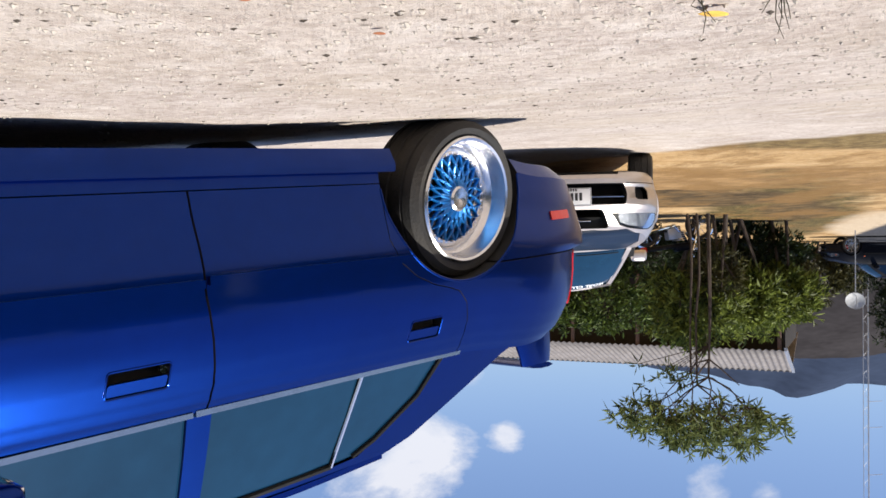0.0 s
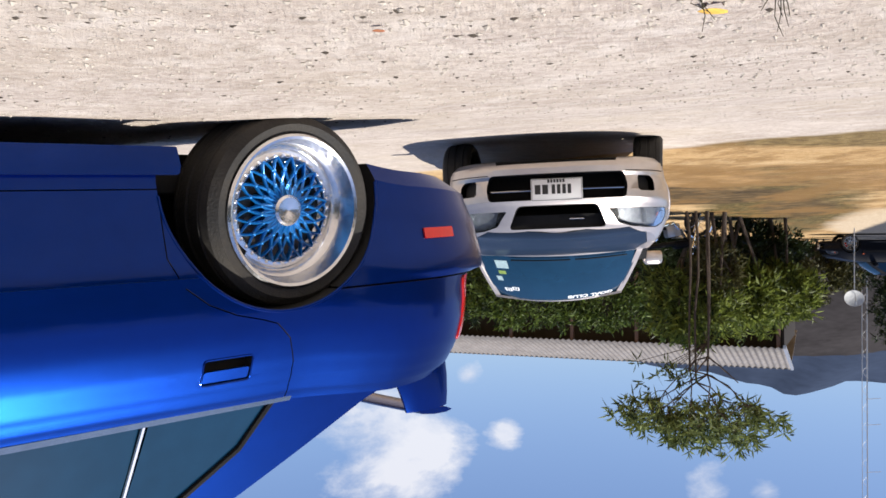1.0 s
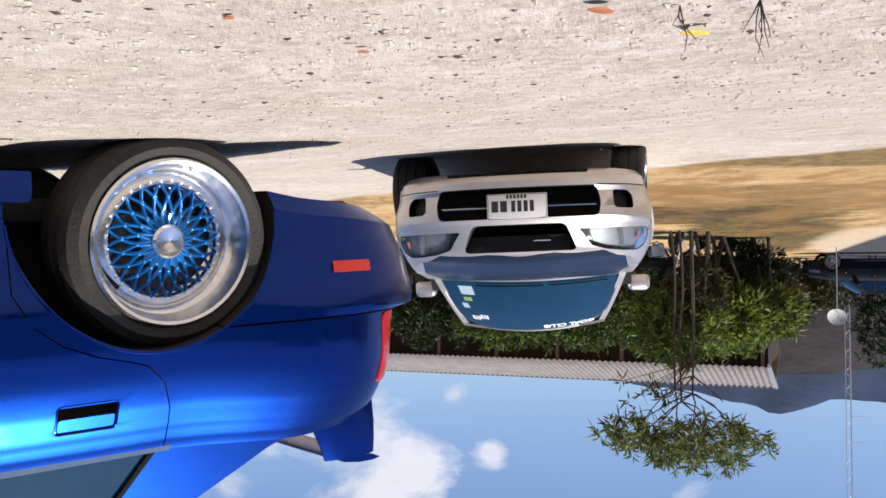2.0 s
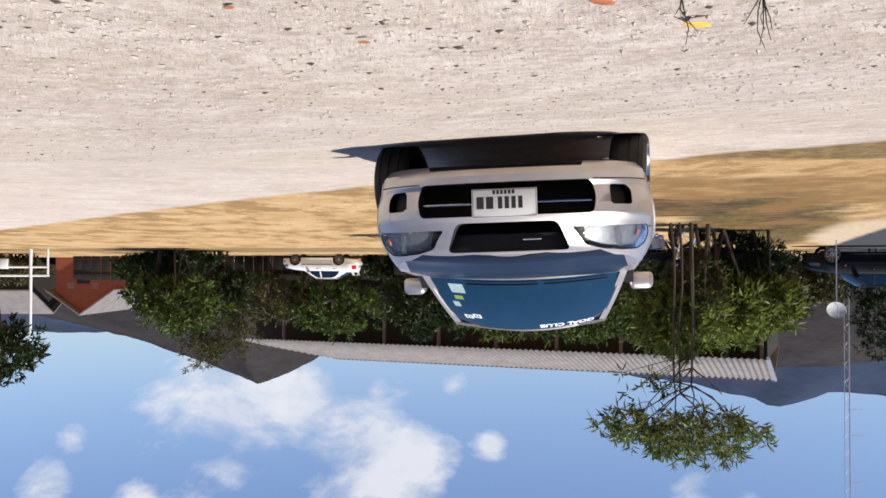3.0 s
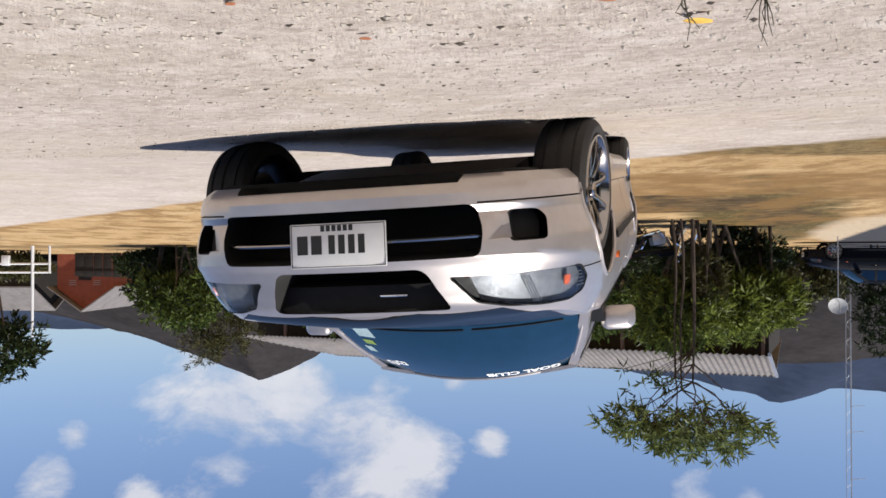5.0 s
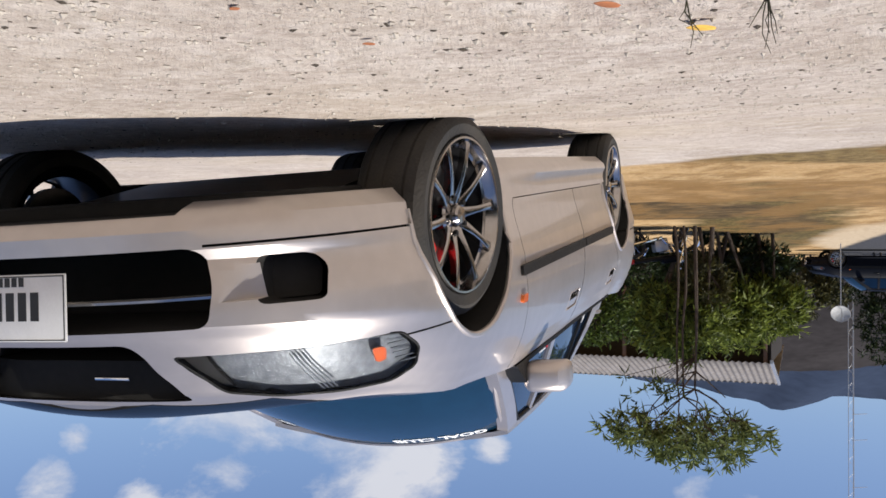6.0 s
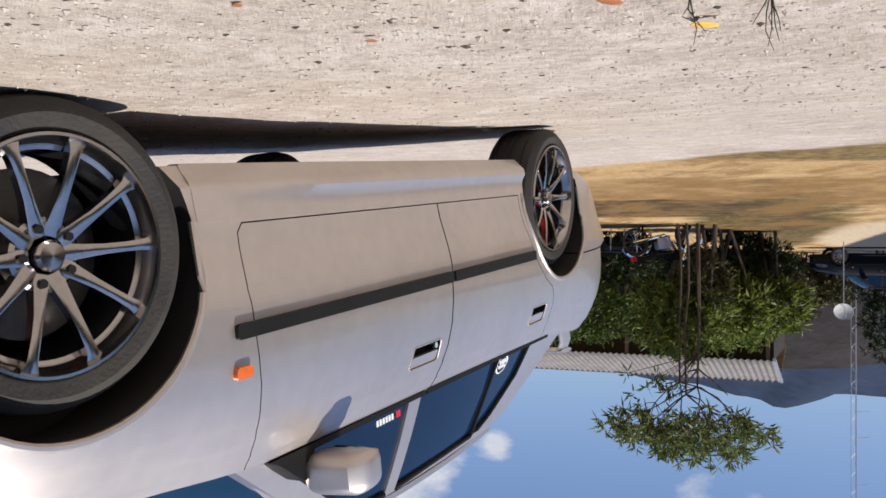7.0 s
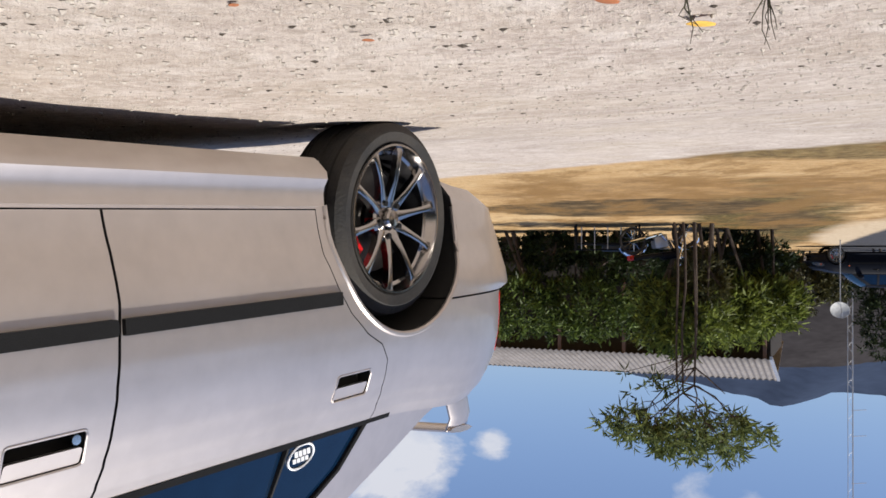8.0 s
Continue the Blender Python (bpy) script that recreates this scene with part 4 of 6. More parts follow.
        part("window_sticker", ring, DECAL_RED, car, "small red sticker")
    # mirrors
    for s in (1, -1):
        m = bmesh.new()
        vs = box(m, 0.715, 0.880, -0.865, -0.755, b + 0.014, b + 0.128, 0.034, 4)
        for v in m.verts:
            k = (v.co.x - 0.715) / 0.165
            v.co.y -= 0.045 * k * k
            v.co.z += 0.010 * math.sin(3 * k)
            if v.co.y > -0.79:
                v.co.y += 0.012 * math.sin(math.pi * min(1, max(0, (v.co.z - b - 0.014) / 0.114)))
            v.co.x *= s
        bmesh.ops.recalc_face_normals(m, faces=m.faces)
        mirror = part("door_mirror", m, colour, car, "")
        m = bmesh.new()
        box(m, *sorted((s * 0.725, s * 0.870)), -0.898, -0.885, b + 0.030, b + 0.115, 0.008, 2)
        part("mirror_glass", m, CHROME, mirror)
        m = bmesh.new()
        prism(m, [(-0.64, b + 0.012), (-0.79, b + 0.012), (-0.79, b + 0.06), (-0.74, b + 0.085)], "x", *sorted((s * 0.675, s * 0.735)))
        for f in m.faces:
            f.material_index = 0
        part("mirror_foot", m, TRIM, mirror)
    # lamps
    for s in (1, -1):
        def on_nose(x, z, e, s=s):
            y = shape.front_y(min(x, 0.80), z)
            nx = max(0.0, (x - 0.5) / 0.3)
            return (s * (x + e * nx * 0.8), y + e * (1 - 0.6 * nx), z)
        lens_in = shrink(lamp, 0.004)
        refl = part("headlamp", mapped(shrink(lamp, 0.001), lambda x, z, e: on_nose(x, z, e - 0.040), 0.02, 0.05), REFLECTOR, car, "clear headlamp with an amber corner")
        o = part("lens", mapped(lens_in, lambda x, z, e: on_nose(x, z, e - 0.002), 0.004, 0.05), LENS, refl)
        o.visible_shadow = False
        part("turn_lamp", mapped(rounded([(0.708, 0.584), (0.728, 0.586), (0.720, 0.622), (0.704, 0.626)], 0.008), lambda x, z, e: on_nose(x, z, e - 0.014), 0.010, 0.02), AMBER_DIM, refl)
        for k in range(4):
            xr = 0.572 + 0.008 * k
            rib = bmesh.new()
            tube(rib, [(s * xx, shape.front_y(xx, zz) - 0.008, zz) for xx, zz in [(xr + 0.022 * t, 0.562 + 0.106 * t) for t in (0, 0.25, 0.5, 0.75, 1.0)]], 0.0018, seg=4)
            part("lens_rib", rib, REFLECTOR, refl)
        for k in range(5):
            zz0 = 0.578 + 0.014 * k
            rib = bmesh.new()
            tube(rib, [(s * xx, shape.front_y(xx, zz0) - 0.008, zz0) for xx in (0.728, 0.737, 0.745, 0.752)], 0.0016, seg=4)
            part("lens_rib", rib, REFLECTOR, refl)
        edge_l = lamp + lamp[:1]
        g = bmesh.new()
        tube(g, [on_nose(x, z, -0.003) for x, z in edge_l], 0.0042, seg=5)
        part("lamp_seal", g, TRIM, refl)
        part("lamp_bezel", mapped(rounded([(0.352, 0.550), (0.405, 0.552), (0.428, 0.638), (0.415, 0.640)], 0.004), lambda x, z, e: on_nose(x, z, e - 0.020), 0.012, 0.03), TRIM, refl)
        part("fog_lamp", mapped(rounded([(0.55, 0.335), (0.632, 0.337), (0.659, 0.368), (0.663, 0.435), (0.56, 0.431)], 0.016), lambda x, z, e: on_nose(x, z, e - 0.07), 0.01, 0.05), CAVITY, car, "dark fog lamp insert")
        pts = rounded([(-0.388, b - 0.291), (-0.442, b - 0.291), (-0.442, b - 0.263), (-0.388, b - 0.263)], 0.012)
        part("side_repeater", mapped(pts, lambda y, z, e, s=s: (s * (shape.side_x(y, z) + 0.012 + e), y, z), 0.014, 0.03), AMBER, car, "amber side repeater")

        def on_tail(y, z, e, s=s):
            return (s * (shape.side_x(y, z) + e), y, z)
        def on_rear(x, z, e, s=s):
            return (s * (x + e * 0.5), shape.rear_y(min(x, 0.80), z) - e, z)
        part("tail_lamp", mapped(rounded([(0.44, seam + 0.008), (0.752, seam + 0.008), (0.722, seam + 0.235), (0.47, seam + 0.235)], 0.015), lambda x, z, e: on_rear(x, z, e + 0.006), 0.014, 0.04), RED_LENS, car, "red tail lamp")
        zr_ = 0.370
        part("reflector", mapped(rounded([(-2.991, zr_ - 0.015), (-3.141, zr_ - 0.015), (-3.141, zr_ + 0.019), (-2.991, zr_ + 0.019)], 0.006), lambda y, z, e: on_tail(y, z, e + 0.006), 0.008, 0.03), RED_LENS, car, "red side reflector") if not silver else None
    # intake bars, number plate
    g = bmesh.new()
    tube(g, [(x, shape.front_y(x, 0.41) - 0.03, 0.412) for x in [-0.465 + 0.93 * k / 24 for k in range(25)]], 0.006)
    part("intake_bar", g, ALLOY if silver else TRIM, car, "thin bright intake bar")
    g = bmesh.new()
    tube(g, [(x, shape.front_y(x, 0.61) - 0.13, 0.59) for x in [-0.27 + 0.54 * k / 24 for k in range(25)]], 0.004)
    part("grille", g, TRIM, car, "dark grille")
    g = bmesh.new()
    box(g, 0.08, 0.18, shape.front_y(0.13, 0.61) - 0.052, shape.front_y(0.13, 0.61) - 0.045, 0.606, 0.613, 0.002)
    part("grille_badge", g, CHROME, car)
    y_p = shape.front_y(0, 0.41) + 0.006
    for front in (True, False):
        g = bmesh.new()
        box(g, -0.17, 0.17, 0, 0.004, -0.075, 0.075, 0.003)
        plate = part("number_plate", g, PLATE, car, "white number plate with black marks")
        plate.matrix_basis = pose(0, y_p, 0.413, -6, 0, 0) if front else pose(0, -3.475, seam + 0.12, 5, 0, 180)
        g = bmesh.new()
        w0 = -0.145
        for w, hgt in ((0.05, 0.075), (0.05, 0.075), (0.012, 0.0), (0.035, 0.075), (0.035, 0.075), (0.035, 0.075), (0.035, 0.075)):
            if hgt:
                box(g, w0, w0 + w - 0.012, 0.004, 0.0052, -0.045 + 0.01, -0.045 + hgt * 0.98)
            w0 += w
        for k in range(6):
            box(g, -0.06 + 0.02 * k, -0.046 + 0.02 * k, 0.004, 0.0052, -0.068, -0.048)
        for x0, x1, z0, z1 in ((-0.166, 0.166, 0.069, 0.0715), (-0.166, 0.166, -0.0715, -0.069), (-0.166, -0.1635, -0.0715, 0.0715), (0.1635, 0.166, -0.0715, 0.0715)):
            box(g, x0, x1, 0.004, 0.0052, z0, z1)
        part("plate_print", g, INK, plate, "plain black bars", 0)
    # boot spoiler
    for s in (1, -1):
        g = bmesh.new()
        secs = []
        for h, x_, y_, w_, l_ in (((0.0, 0.535, -3.20, 0.045, 0.20), (0.4, 0.54, -3.23, 0.036, 0.16), (0.75, 0.535, -3.26, 0.032, 0.15), (1.0, 0.51, -3.27, 0.034, 0.16)) if silver else ((0.0, 0.535, -3.185, 0.050, 0.27), (0.4, 0.54, -3.20, 0.042, 0.25), (0.75, 0.54, -3.215, 0.040, 0.22), (1.0, 0.535, -3.225, 0.040, 0.20))):
            z_ = tab(shape.top, -3.2) - 0.03 + h * (0.215 if silver else 0.190)
            secs.append([g.verts.new((s * (x_ + w_ / 2 * math.cos(a)), y_ + l_ / 2 * math.sin(a), z_)) for a in [2 * math.pi * k / 14 for k in range(14)]])
        for p, q in zip(secs, secs[1:]):
            for k in range(14):
                g.faces.new((p[k], p[(k + 1) % 14], q[(k + 1) % 14], q[k]))
        g.faces.new(secs[0]), g.faces.new(secs[-1])
        bmesh.ops.recalc_face_normals(g, faces=g.faces)
        part("spoiler_post", g, colour, car)
    rows = []
    zt = tab(shape.top, -3.2) + (0.178 if silver else 0.168)
    for k in range(15):
        u = -1 + 2 * k / 14
        lift = 0.012 * (1 - u * u)
        sec = [(0.075, 0.0), (0.06, 0.010), (0.0, 0.020), (-0.06, 0.022), (-0.09, 0.016), (-0.06, 0.002), (0.0, -0.006), (0.06, -0.006)]
        rows.append([(0.535 * u, -3.265 + 0.03 * (1 - u * u) * 0 + p, zt + q + lift) for p, q in sec])
    g = bmesh.new()
    vr = [[g.verts.new(p) for p in row] for row in rows]
    for p, q in zip(vr, vr[1:]):
        for k in range(8):
            g.faces.new((p[k], p[(k + 1) % 8], q[(k + 1) % 8], q[k]))
    g.faces.new(vr[0]), g.faces.new(vr[-1])
    bmesh.ops.recalc_face_normals(g, faces=g.faces)
    part("spoiler_wing", g, colour, car)
    # underbody, axles, exhaust
    g = bmesh.new()
    box(g, -0.60, 0.60, -3.2, 0.55, shape.low + 0.055, shape.low + 0.12, 0.02)
    part("underbody", g, CAVITY, car)
    g = bmesh.new()
    bar(g, (-0.45, -3.42, shape.low + 0.075), (-0.45, -3.0, shape.low + 0.07), 0.04, seg=16)
    part("exhaust", g, CHROME, car)
    # wheels; brakes stay with the car
    wheels = []
    lean = 2.5 if silver else 5.0
    out_x = 0.695 if silver else 0.685
    proto = spoke_wheel(car) if silver else mesh_wheel(car)
    for y in (0.0, -2.5):
        for s in (1, -1):
            w = proto if not wheels else copy_thing(proto, Matrix())
            w.parent = car
            wheels.append((w, (s * out_x, y, wheel_z), s, -lean))
            g = bmesh.new()
            lathe(g, [(-0.012, 0.05), (-0.012, 0.160), (0.012, 0.160), (0.012, 0.05)], 40)
            d = part("brake_disc", g, STEEL, car)
            d.matrix_basis = pose(s * (out_x - 0.01), y, wheel_z)
            g = bmesh.new()
            sec = [radians(a) for a in range(-26, 27, 6)]
            inner, outer_ = [(0.125 * math.sin(a), 0.125 * math.cos(a)) for a in sec], [(0.182 * math.sin(a), 0.182 * math.cos(a)) for a in sec]
            prism(g, inner + outer_[::-1], "x", -0.045, 0.035)
            for f in g.faces:
                f.material_index = 0
            k = part("brake_caliper", g, RED_CALIPER if silver else CAVITY, car, "red brake caliper" if silver else "")
            k.matrix_basis = Matrix.Translation((s * (out_x + 0.0), y, wheel_z)) @ Matrix.Rotation(radians(-70 if s > 0 else -70), 4, "X")
    return car, wheels


silver_shape = Shape(0.135, 0.875, 0.203, 0.80)
blue_shape = Shape(0.115, 0.828, 0.15, 0.80)
silver_car, silver_wheels = build_car("silver_car", "silver metallic four-door saloon with a dark bonnet, driving on gravel", SILVER, silver_shape, True, "silver metallic body", True)
blue_car, blue_wheels = build_car("blue_car", "lowered glossy blue four-door saloon driving over gravel", BLUE, blue_shape, False, "glossy blue metallic body")


# ---------------------------------------------------------------- plants
def leaf_material(name, dark, light, thin=0.35):
    m = bpy.data.materials.new(name)
    m.use_nodes = True
    nt = m.node_tree
    p = nt.nodes["Principled BSDF"]
    p.inputs["Roughness"].default_value, p.inputs["Specular IOR Level"].default_value = 0.5, 0.25
    g = nt.nodes.new("ShaderNodeNewGeometry")
    tc = nt.nodes.new("ShaderNodeTexCoord")
    n = node(nt, "ShaderNodeTexNoise", Scale=1.3, Detail=4.0)
    link(nt, tc.outputs["Object"], n.inputs["Vector"])
    f = math_node(nt, "ADD", math_node(nt, "MULTIPLY", g.outputs["Random Per Island"], 0.6), math_node(nt, "MULTIPLY", n.outputs[0], 0.45))
    c = ramp(nt, f, (0.2, dark), (0.85, light))
    link(nt, c, p.inputs["Base Color"])
    tr = nt.nodes.new("ShaderNodeBsdfTranslucent")
    link(nt, c, tr.inputs[0])
    mx = nt.nodes.new("ShaderNodeMixShader")
    mx.inputs[0].default_value = thin
    link(nt, p.outputs[0], mx.inputs[1]), link(nt, tr.outputs[0], mx.inputs[2])
    link(nt, mx.outputs[0], nt.nodes["Material Output"].inputs[0])
    return m


LEAF = leaf_material("glossy_green_leaf", (0.008, 0.016, 0.004), (0.115, 0.165, 0.030), 0.25)
LEAF_LANCE = leaf_material("pale_lance_leaf", (0.020, 0.034, 0.010), (0.235, 0.285, 0.095), 0.35)
# green darkened further for the shade under trees and shed roof
LEAF_DEEP = leaf_material("shaded_green_leaf", (0.005, 0.010, 0.003), (0.034, 0.054, 0.013), 0.2)
LEAF_DRY = leaf_material("olive_leaf", (0.020, 0.021, 0.007), (0.105, 0.10, 0.034), 0.25)
LEAF_YOUNG = leaf_material("light_green_leaf", (0.012, 0.022, 0.005), (0.235, 0.285, 0.055))
BARK = mat("grey_brown_bark", (0.07, 0.05, 0.036), 0.9, vary=0.45, scale=6, bump=0.8, bump_scale=40)
ROOF_TIN = mat("weathered_roof_sheet", (0.165, 0.15, 0.142), 0.7, 0.0, vary=0.3, scale=1.2, bump=0.1, dirt=(0.13, 0.10, 0.08))
# near-black timber: the shade under roofs and behind hedges is in this colour
WALL_DARK = mat("shade_dark_timber", (0.016, 0.012, 0.009), 0.9, vary=0.4, scale=3)
WALL_RED = mat("red_brown_render", (0.24, 0.060, 0.032), 0.85, vary=0.25, scale=2)
WALL_BROWN = mat("brown_render", (0.13, 0.078, 0.055), 0.85, vary=0.25, scale=2)
WHITE = mat("white_paint_metal", (0.75, 0.76, 0.76), 0.5, vary=0.1, scale=5)
GALV = mat("galvanised_steel", (0.45, 0.46, 0.48), 0.45, 0.8, vary=0.2, scale=8)


def leaves_mesh(name, clumps, material, length, width, per, rng, droop=0.2):
    """Leaves in rosettes: clumps is a list of (centre, outward direction, spread)."""
    verts, faces = [], []
    for c, out_dir, spread in clumps:
        for _ in range(per):
            d = Vector((rng.gauss(0, 1), rng.gauss(0, 1), rng.gauss(0, 1))).normalized()
            d = (d + out_dir * 0.7 - Vector((0, 0, droop * rng.random()))).normalized()
            side = d.cross(Vector((rng.gauss(0, 1), rng.gauss(0, 1), rng.gauss(0, 1)))).normalized()
            up = side.cross(d)
            ln, wd = length * rng.uniform(0.6, 1.25), width * rng.uniform(0.7, 1.2)
            o = c + Vector((rng.gauss(0, spread), rng.gauss(0, spread), rng.gauss(0, spread)))
            k = len(verts)
            mid = o + d * ln * 0.45 + up * wd * 0.25
            verts += [o, mid + side * wd / 2, o + d * ln - Vector((0, 0, ln * 0.12)), mid - side * wd / 2]
            faces += [(k, k + 1, k + 2), (k, k + 2, k + 3)]
    me = bpy.data.meshes.new(name)
    me.from_pydata([tuple(v) for v in verts], [], faces)
    me.materials.append(material)
    return me


def crown_clumps(centre, radii, count, rng, spread, hollow=0.45, gap=0.42):
    res = []
    seed = rng.uniform(0, 90)
    while len(res) < count:
        d = Vector((rng.gauss(0, 1), rng.gauss(0, 1), rng.gauss(0, 1))).normalized()
        lump = 0.78 + 0.45 * noise.noise(d * 2.1 + Vector((seed, 0, 0)))
        r = (hollow + (1 - hollow) * rng.random() ** 0.6) * lump
        if noise.noise(d * 3.3 + Vector((0, seed, 0))) < gap - 0.9:
            continue
        res.append((Vector(centre) + Vector((d.x * radii[0], d.y * radii[1], d.z * radii[2])) * r, d, spread))
    return res


def limb(bm, pts, r0, r1, seg=7):
    tube(bm, pts, r0, r1, seg)


def shrub(label, x, y, rx, ry, z0, z1, count, material, length, width, per=16, seed=1, name="shrub", stems=3):
    rng = random.Random(seed)
    g = ground_z(x, y)
    ob = thing(name, label, "tree" if name == "tree" else "shrub", pose(x, y, g))
    rz_ = (z1 - z0) / 2
    cz = z0 + rz_ - g
    part("crown", leaves_mesh("crown", crown_clumps((0, 0, cz), (rx, ry, rz_), count, rng, length * 0.28), material, length, width, per, rng), material, ob)
    bm = bmesh.new()
    for _ in range(stems):
        a, b_ = rng.uniform(0, 6.28), rng.uniform(0.2, 0.65)
        e = Vector((rx * b_ * math.cos(a), ry * b_ * math.sin(a), cz + rz_ * rng.uniform(-0.1, 0.5)))
        s_ = Vector((rng.uniform(-0.25, 0.25), rng.uniform(-0.2, 0.2), -0.1))
        m_ = s_.lerp(e, 0.5) + Vector((rng.uniform(-0.15, 0.15), rng.uniform(-0.1, 0.1), 0.25))
        limb(bm, [s_, m_, e], 0.05, 0.015)
    part("trunk", bm, BARK, ob)
    return ob


def tall_tree():
    """The thin-stemmed tree with an umbrella of lance-shaped leaves."""
    rng = random.Random(11)
    x, y = -5.25, 20.0
    g = ground_z(x, y)
    ob = thing("tree", "tall thin-stemmed tree with a flat crown of lance-shaped leaves", "tree", pose(x, y, g))
    bm = bmesh.new()
    fork = 3.05 - g
    tips = []
    for k, (dx, top) in enumerate(((-0.15, fork), (0.05, fork + 0.15), (0.14, fork - 0.1), (-0.13, fork - 0.4))):
        pts = [Vector((dx * 1.4 + rng.uniform(-0.03, 0.03), rng.uniform(-0.1, 0.1), -0.1 + (top + 0.1) * j / 5)) + Vector((rng.uniform(-0.03, 0.03), 0, 0)) for j in range(6)]
        limb(bm, pts, (0.045, 0.030, 0.028, 0.02)[k], 0.022)
        tips.append(pts[-1])
    clumps = []
    boughs = []
    for k in range(13):
        a = tips[k % 4]
        ang = 6.28 * (k + rng.uniform(-0.3, 0.3)) / 13
        rad = (0.9, 0.55, 0.75)[k % 3]
        e = a + Vector((rad * 1.15 * math.cos(ang), rad * math.sin(ang), 0.40 + 0.35 * (1 - rad) + rng.uniform(-0.1, 0.1)))
        m_ = a.lerp(e, 0.5) + Vector((rng.uniform(-0.08, 0.08), rng.uniform(-0.08, 0.08), -0.08))
        limb(bm, [a, m_, e], 0.021, 0.011, 5)
        boughs.append((m_, e))
    for k in range(66):
        ang, rad = rng.uniform(0, 6.28), rng.uniform(0.05, 1.0) ** 0.75
        ex = rad * (1.62 if math.cos(ang) > 0 else 1.55) * math.cos(ang) + (0.22 if math.cos(ang) > 0 else 0.0)
        ey = rad * 1.5 * math.sin(ang)
        e = Vector((ex - 0.15, ey, fork + 1.30 - 0.42 * rad * rad + rng.uniform(-0.36, 0.18) - 0.10 * max(0, ex) / 2.1))
        a = min((q for q in boughs), key=lambda q: (q[1] - e).length)[1]
        limb(bm, [a, a.lerp(e, 0.5) + Vector((0, 0, -0.05)), e], 0.010, 0.005, 4)
        for j in range(4):
            q = e + Vector((rng.gauss(0, 0.16), rng.gauss(0, 0.16), rng.gauss(0, 0.12)))
            clumps.append((q, Vector((0, 0, 0.6)) + (e - a).normalized() * 0.5, 0.035))
    for k in range(44):
        q = Vector((rng.gauss(0.0, 0.55), rng.gauss(0, 0.5), fork + rng.uniform(0.55, 1.25)))
        clumps.append((q, Vector((0, 0, 0.6)), 0.04))
    for k in range(10):
        q = Vector((rng.uniform(0.2, 1.35), rng.uniform(-0.3, 0.3), fork - rng.uniform(-0.1, 0.35)))
        limb(bm, [tips[0] - Vector((0, 0, 0.7)), q], 0.012, 0.006, 4)
        clumps.append((q, Vector((0, 0, 0.4)), 0.03))
    part("crown", leaves_mesh("crown", clumps, LEAF_LANCE, 0.27, 0.052, 10, rng, 0.1), LEAF_LANCE, ob)
    part("trunk", bm, BARK, ob)


